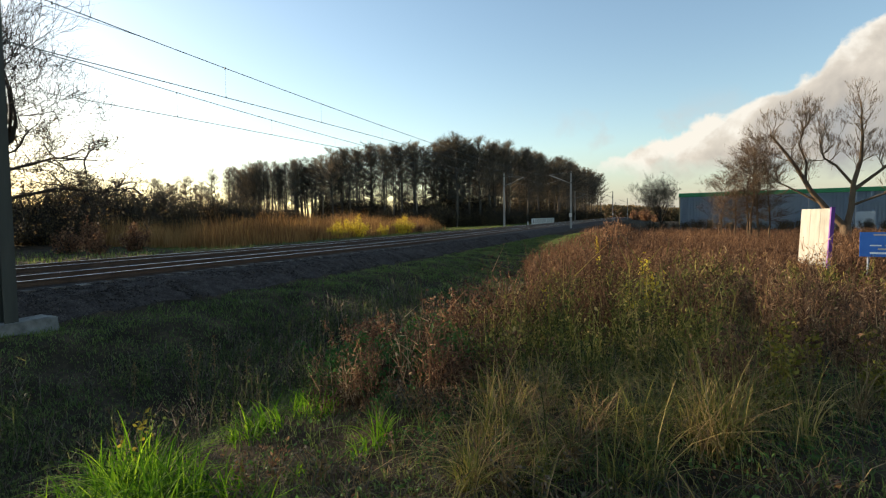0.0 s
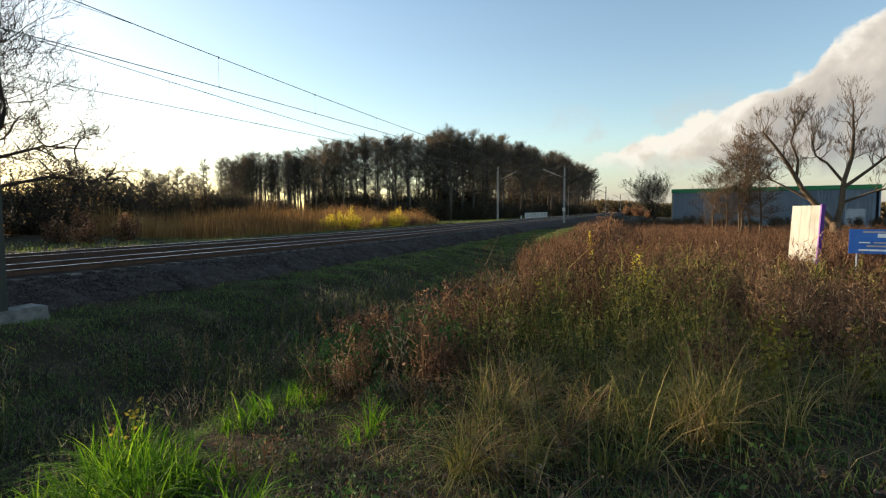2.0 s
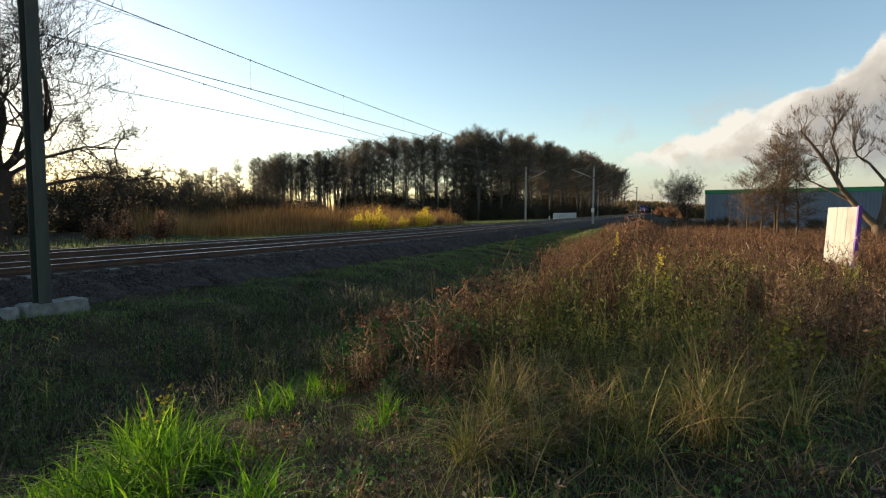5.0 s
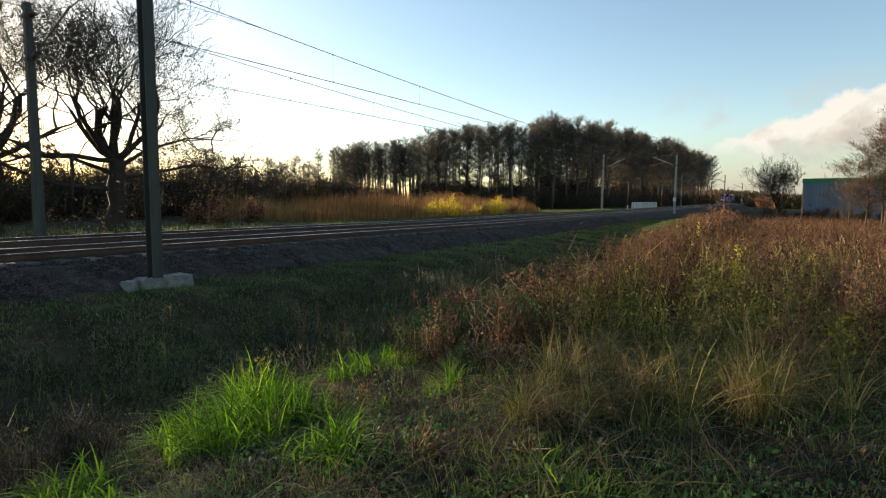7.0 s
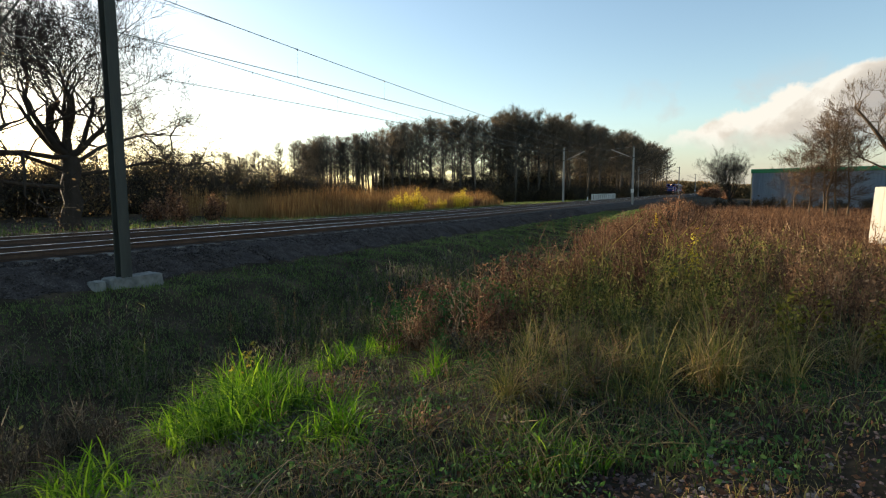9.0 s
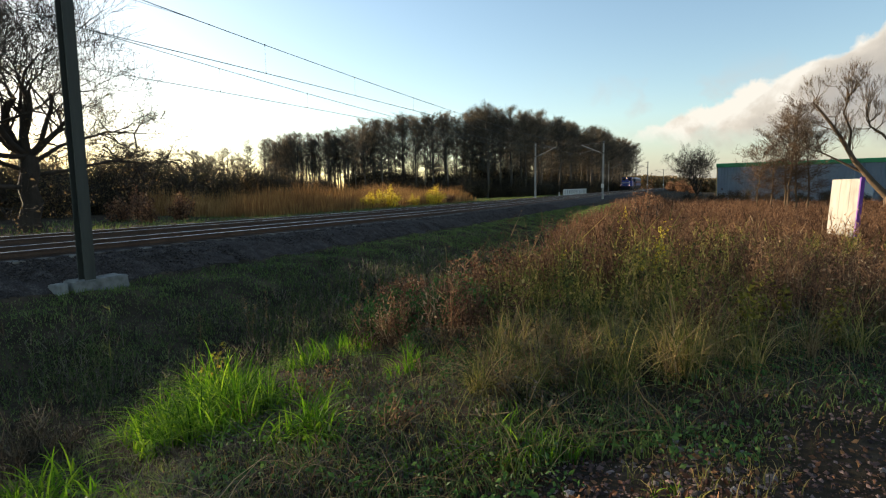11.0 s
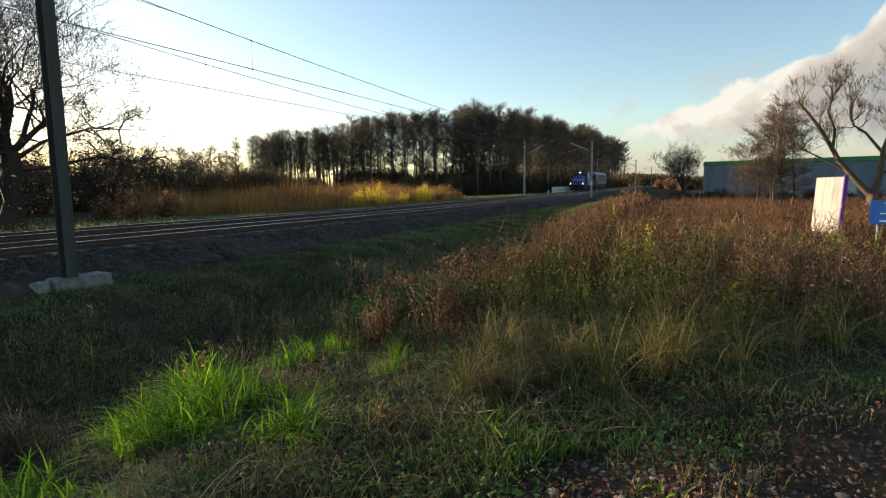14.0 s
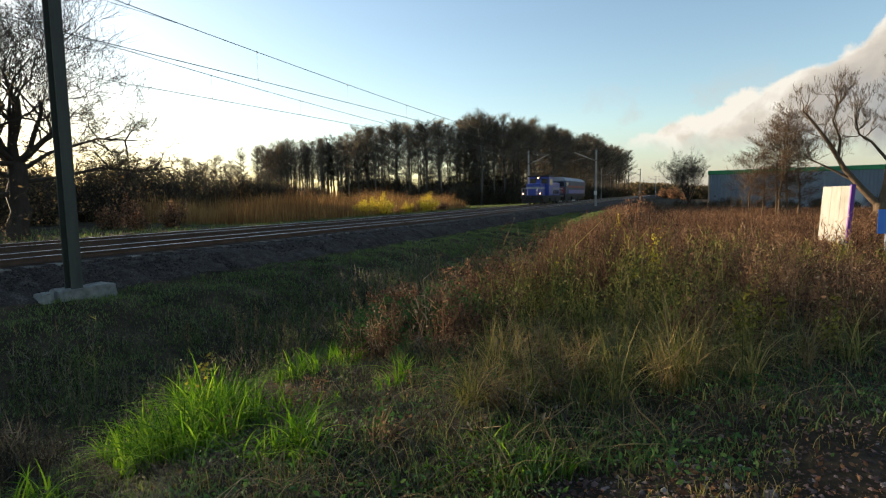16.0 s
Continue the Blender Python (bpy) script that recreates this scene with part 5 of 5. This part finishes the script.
    blades(g, np.stack([x, y, ground_z(x, y)], 1), rng.uniform(0.08, 0.42, n), rng.uniform(0.004, 0.009, n), rng.uniform(0.5, 2.2, n), rng, 4, 0.38)
    put("straw", g, M["straw"], "thin bent dry straw among the grass")
    # dead grass pressed flat
    g = Geo()
    n = 12000
    x, y = scatter(n, 1.7, 7.5, -78, 20, rng)
    keep = (x > -4.7) & (on_path(x, y) < -0.1)
    x, y = x[keep], y[keep]
    n = len(x)
    blades(g, np.stack([x, y, ground_z(x, y) + rng.uniform(0.0, 0.05, n)], 1), rng.uniform(0.05, 0.16, n), rng.uniform(0.005, 0.012, n), rng.uniform(0.8, 3.2, n), rng, 4, 0.28)
    put("flattened_grass", g, M["dead_mat"], "grey-brown dead grass pressed flat at the ditch edge")
    # rough grey-brown weeds on the near lip of the ditch
    g = Geo()
    cx = rng.uniform(-5.9, -4.6, 26)
    cy = rng.uniform(1.2, 2.9, 26)
    k = np.repeat(np.arange(26), 22)
    x, y = cx[k] + rng.normal(size=len(k)) * 0.12, cy[k] + rng.normal(size=len(k)) * 0.12
    weeds(g, x, y, rng.uniform(0.25, 0.60, 26)[k] * rng.uniform(0.5, 1.15, len(k)), rng, None, 6)
    blades(g, np.stack([x, y, ground_z(x, y)], 1), rng.uniform(0.2, 0.5, len(k)), 0.009, rng.uniform(0.3, 1.5, len(k)), rng, 4, 0.5)
    put("ditch_lip_weeds", g, M["dead_mat"], "tangled grey-brown weeds on the near lip of the ditch", "weeds")
    # withered weeds in clumps, each of one kind and height
    brown, heads, olive, rust, rheads = Geo(), Geo(), Geo(), Geo(), Geo()
    n = 1700
    cx, cy = scatter(n, 4.8, 27, -35, 35, rng)
    rr = np.hypot(cx, cy)
    keep = (cx > -5.2 + 0.05 * cy) & (on_path(cx, cy) < -1.5) & (rr > 5.2 + 1.6 * noise2(cx, cy, 1.4, 11)) & (noise2(cx, cy, 0.8, 4) > 0.15)
    cx, cy, rr = cx[keep], cy[keep], rr[keep]
    sort = noise2(cx, cy, 0.75, 21) + 0.35 * rng.uniform(0, 1, len(cx))
    tall = rng.uniform(0.35, 1.15, len(cx)) ** 1.2 * (0.65 + 0.6 * noise2(cx, cy, 0.6, 2)) * np.interp(rr, [4, 8], [0.7, 1.0]) * np.clip((cx + 5.2 - 0.05 * cy) / 1.8, 0.35, 1.0)
    for which, geo, head, twigs in ((sort < 0.55, brown, heads, 5), ((sort >= 0.55) & (sort < 0.82), rust, rheads, 4), (sort >= 0.82, olive, None, 4)):
        x0, y0, h0, r0 = cx[which], cy[which], tall[which], rr[which]
        k = np.repeat(np.arange(len(x0)), 8)
        x, y = x0[k] + rng.normal(size=len(k)) * 0.075 * np.clip(r0 / 8, 1, 2)[k], y0[k] + rng.normal(size=len(k)) * 0.075 * np.clip(r0 / 8, 1, 2)[k]
        h = h0[k] * rng.uniform(0.55, 1.1, len(k))
        weeds(geo, x, y, h, rng, head, twigs)
        m = 4 if geo is brown else 11
        c = np.repeat(np.stack([x, y, ground_z(x, y)], 1), m, 0)
        hh = np.repeat(h, m)
        low, high = (0.35, 1.05) if geo is rust else (0.05, 0.85)
        leaves(head if head is not None else geo, c + np.stack([rng.normal(size=len(c)) * 0.06, rng.normal(size=len(c)) * 0.06, hh * rng.uniform(low, high, len(c))], 1), rng.uniform(0.012, 0.034, len(c)) * np.clip(np.hypot(c[:, 0], c[:, 1]) / 9, 1, 2.2), rng)
    put("withered_weeds", brown, M["weed_brown"], "withered brown weeds covering the field", "weeds")
    put("rust_weeds", rust, M["weed_rust"], "clumps of rust-brown leafy weeds in the field", "weeds")
    put("rust_seed_heads", rheads, M["weed_rust"], "rust-brown leaves and heads of the field weeds", "weeds")
    put("leafy_weeds", olive, M["grass_olive"], "olive leafy weeds in patches of the field", "weeds")
    # rough growth of the ditch
    g, g2 = Geo(), Geo()
    n = 4200
    x2 = rng.uniform(-9.0, -4.6, n)
    y2 = 0.6 + 19 * rng.uniform(0, 1, n) ** 1.4
    keep = (noise2(x2, y2, 0.95, 31) > 0.34) & ~((x2 > -5.3) & (y2 < 3.4))
    x2, y2 = x2[keep], y2[keep]
    h2 = rng.uniform(0.18, 0.62, len(x2)) * (0.5 + 0.8 * noise2(x2, y2, 0.6, 17))
    dry = rng.uniform(0, 1, len(x2)) < 0.62
    weeds(g, x2[dry], y2[dry], h2[dry] * 0.95, rng, None, 7)
    put("ditch_dry_weeds", g, M["ditch_weed"], "dull brown dry weeds in the ditch", "weeds")
    x2, y2, h2 = x2[~dry], y2[~dry], h2[~dry]
    weeds(g2, x2, y2, h2, rng, None, 5)
    c = np.repeat(np.stack([x2, y2, ground_z(x2, y2)], 1), 12, 0)
    hh = np.repeat(h2, 12)
    leaves(g2, c + np.stack([rng.normal(size=len(c)) * 0.09, rng.normal(size=len(c)) * 0.09, hh * rng.uniform(0.05, 0.9, len(c))], 1), rng.uniform(0.014, 0.032, len(c)), rng)
    put("ditch_growth", g2, M["grass_dark"], "dark green rough growth in the ditch", "weeds")
    put("seed_heads", heads, M["weed_brown"], "brown seed heads of the withered weeds", "weeds")
    # rust coloured far field
    g, heads = Geo(), Geo()
    n = 15000
    x, y = scatter(n, 19, 95, -14, 40, rng, 0.8)
    keep = (x > -6.5) & (noise2(x, y, 0.22, 6) > 0.1)
    x, y = x[keep], y[keep]
    h = rng.uniform(0.5, 1.1, len(x)) * (0.6 + 0.6 * noise2(x, y, 0.3, 7))
    weeds(g, x, y, h, rng, heads, 4)
    n = 26000
    x, y = scatter(n, 16, 100, -14, 40, rng, 0.8)
    x, y = x[x > -7], y[x > -7]
    n = len(x)
    blades(g, np.stack([x, y, ground_z(x, y)], 1), rng.uniform(0.4, 0.9, n), 0.02 + 0.0012 * np.hypot(x, y), rng.uniform(0.2, 0.7, n), rng, 2)
    put("field_weeds", g, M["weed_rust"], "rust-brown dead weeds of the wide field", "weeds")
    put("field_seed_heads", heads, M["weed_rust"], "rust-brown seed heads of the field weeds", "weeds")
    # leaf litter and stones of the path
    g = Geo()
    n = 34000
    x, y = scatter(n, 1.5, 7, -60, 60, rng)
    keep = (on_path(x, y) > -0.55 + 0.5 * noise2(x, y, 2.2, 12))
    x, y = x[keep], y[keep]
    stones(g, np.stack([x, y, ground_z(x, y) + 0.002], 1), 0.005 + 0.020 * rng.uniform(0, 1, len(x)) ** 3, rng)
    put("path_stones", g, M["stone"], "mixed grey and reddish gravel of the footpath", "gravel")
    g = Geo()
    n = 15000
    x, y = scatter(n, 1.5, 7, -70, 60, rng)
    keep = (on_path(x, y) > -1.6 + 0.8 * noise2(x, y, 1.9, 13))
    x, y = x[keep], y[keep]
    leaves(g, np.stack([x, y, ground_z(x, y) + 0.018], 1), 0.006 + 0.022 * rng.uniform(0, 1, len(x)) ** 2.2, rng)
    put("leaf_litter", g, M["leaf_litter"], "fallen brown leaves on the path edge", "leaves")
    g = Geo()
    n = 11000
    x, y = scatter(n, 1.6, 7.5, -50, 60, rng)
    keep = (on_path(x, y) > -0.9) & (noise2(x, y, 2.6, 8) + 0.25 * noise2(x, y, 0.9, 3) > 0.55 + 0.25 * np.clip(on_path(x, y), 0, 2))
    x, y = x[keep], y[keep]
    n = len(x)
    blades(g, np.stack([x, y, ground_z(x, y)], 1), rng.uniform(0.04, 0.16, n), rng.uniform(0.004, 0.008, n), rng.uniform(0.2, 0.9, n), rng, 3)
    put("path_grass", g, M["grass_olive"], "short grass tufts on the path")


make_grasses()


def herb(x, y, height, n, leaf, size, seed, label, stems=3, spread=0.12, category="plant"):
    """A leafy weed: a few stems with leaves set along them."""
    rng = np.random.default_rng(seed)
    thing = tagged(new("wild_plant"), label, category)
    thing.location = (x, y, float(ground_z(x, y)))
    g, c = Geo(), Geo()
    ps = []
    for k in range(stems):
        top = np.array((rng.normal() * spread, rng.normal() * spread, height * rng.uniform(0.75, 1.0)))
        mid = top * 0.5 + rng.normal(size=3) * 0.03
        tube(g, [(0, 0, -0.03), mid, top], (0.007, 0.005, 0.002), 4)
        s = rng.uniform(0.3, 1.02, (n // stems, 1))
        ps.append(np.where(s < 0.5, mid * 2 * s, mid * (2 - 2 * s) + top * (2 * s - 1)) + rng.normal(size=(n // stems, 3)) * size * 1.1)
    leaves(c, np.concatenate(ps), rng.uniform(0.6, 1.2, sum(len(p) for p in ps)) * size, rng)
    shared("stem", g.mesh("stem", M["straw"]), thing)
    shared("foliage", c.mesh("foliage", leaf), thing)


def make_herbs():
    for k, (x, y, top) in enumerate(((0.43, 5.7, 0.80), (0.52, 6.0, 0.62), (0.66, 6.9, 0.66), (0.85, 6.6, 0.68), (1.2, 6.2, 0.5), (0.2, 6.3, 0.5), (1.5, 7.4, 0.5))):
        herb(x, y, top - float(ground_z(x, y)), 150, M["leaf_gold"], 0.03, 200 + k, "goldenrod plant turning yellow in the tall grass", 3, 0.06)
    for k, (x, y, top) in enumerate(((-0.6, 9.4, 0.78), (-0.9, 9.9, 0.70), (-0.28, 12.6, 0.55), (-0.75, 12.0, 0.85), (-1.0, 17.0, 0.75), (-2.0, 16.5, 0.7), (-2.6, 11.0, 0.55))):
        herb(x, y, top - float(ground_z(x, y)), 46, M["leaf_yellow"], 0.05, 230 + k, "thin sapling with sparse bright yellow leaves", 2, 0.10)
    for k, (x, y, top) in enumerate(((-7.2, 6.9, -0.05), (-7.0, 7.2, -0.1), (-6.9, 6.7, -0.2), (-7.6, 6.2, -0.2), (-6.6, 7.4, -0.25))):
        herb(x, y, top - float(ground_z(x, y)), 60, M["straw"], 0.02, 260 + k, "tall dry stalk with pale seed head in the ditch", 1, 0.08)
    for k, (x, y, top) in enumerate(((-5.4, 8.5, 0.05), (-5.0, 8.3, 0.15), (-4.6, 8.0, 0.2), (-4.2, 7.7, 0.25), (-5.2, 9.4, 0.1), (-3.7, 8.8, 0.5), (-2.8, 8.4, 0.8), (-2.5, 8.7, 0.7), (-3.2, 8.2, 0.6))):
        herb(x, y, top - float(ground_z(x, y)), 320, M["leaf_rust"], 0.03, 280 + k, "bushy withered weed with rust-brown leaves", 6, 0.24)
    for k, (x, y, h) in enumerate(((-3.6, 6.2, 0.55), (-3.2, 6.5, 0.60), (-3.9, 6.7, 0.62), (-2.9, 6.1, 0.46), (-3.4, 5.7, 0.44), (-2.6, 6.7, 0.46), (-3.3, 7.2, 0.6), (-4.1, 6.2, 0.6))):
        herb(x, y, h, 420, M["leaf_green"], 0.035, 300 + k, "low green nettle patch", 9, 0.26)
    herb(-5.0, 4.2, 0.72, 60, M["leaf_gold"], 0.035, 330, "thin weed with yellow-olive leaves at the ditch edge", 2, 0.08)
    rng = np.random.default_rng(400)
    g = Geo()
    tube(g, [(-0.11, 3.59, 0.09), (-0.17, 3.57, 0.20), (-0.28, 3.52, 0.31), (-0.36, 3.5, 0.46)], (0.006, 0.006, 0.004, 0.002), 5)
    tube(g, [(-0.11, 3.59, 0.10), (-0.32, 3.45, 0.12), (-0.55, 3.36, 0.09)], (0.005, 0.004, 0.002), 5)
    tagged(new("dry_stem", g.mesh("dry_stem", M["straw"])), "bent pale dry stem at the path edge", "stem")
    g = Geo()
    n = 12000
    x, y = scatter(n, 1.9, 7.5, -66, 22, rng)
    keep = (x > -3.6) & (on_path(x, y) < 0.4) & (noise2(x, y, 2.3, 9) + 0.3 * noise2(x, y, 6.0, 2) > 0.62)
    x, y = x[keep], y[keep]
    leaves(g, np.stack([x, y, ground_z(x, y) + rng.uniform(0.01, 0.11, len(x))], 1), rng.uniform(0.010, 0.030, len(x)), rng)
    for k in range(60):
        x0, y0 = rng.uniform(-3.2, -0.9), rng.uniform(2.9, 6.6)
        if on_path(x0, y0) > -0.5:
            continue
        herb(x0, y0, rng.uniform(0.12, 0.34), int(rng.integers(30, 90)), M[("leaf_green", "weed_brown", "ditch_weed")[int(rng.integers(0, 3))]], 0.018, 700 + k, "low half-withered weed in the rough sward", 5, 0.12)
    put("ground_herbs", g, M["leaf_green"], "low broad-leaved green herbs in the sward", "plants")


make_herbs()


def make_path_stones():
    """The larger stones of the footpath, one by one."""
    rng = np.random.default_rng(501)
    meshes = []
    for k in range(10):
        bm = B()
        bmesh.ops.create_icosphere(bm, subdivisions=1, radius=1.0)
        for v in bm.verts:
            v.co = v.co * rng.uniform(0.72, 1.2)
            v.co.z *= 0.62
        me = bpy.data.meshes.new("stone")
        bm.to_mesh(me)
        bm.free()
        me.materials.append(M["big_stone"])
        meshes.append(me)
    x, y = scatter(2600, 2.0, 5.2, -45, 40, rng)
    keep = on_path(x, y) > -0.30 + 0.6 * noise2(x, y, 2.2, 12)
    for x0, y0 in list(zip(x[keep], y[keep]))[:290]:
        r = 0.012 + 0.032 * rng.uniform() ** 2.0
        m = pose(x0, y0, float(ground_z(x0, y0)) + r * 0.25, rng.uniform(-15, 15), rng.uniform(-15, 15), rng.uniform(0, 360)) @ Matrix.Diagonal((r, r * rng.uniform(0.6, 1.0), r, 1))
        shared("stone", meshes[rng.integers(0, 10)], GROUND, m)


make_path_stones()


# ---------------------------------------------------------------- what moves
def motions():
    run = ((0.0, 356.0), (2.0, 322.0), (5.5, 262.0), (9.0, 199.0), (11.5, 149.5), (12.5, 130.5), (13.5, 111.5), (14.5, 93.5), (15.2, 81.5), (16.0, 67.8))
    for loco, back in ((LEAD, 0.0), (SECOND, 13.6)):
        rows = []
        for t, y in run:
            rows.append((t, pose(FAR_TRACK, y + back, RAIL_Z + float(grade(y + back)), math.degrees(0.0066), 0, 0)))
        walk(loco, rows)


motions()
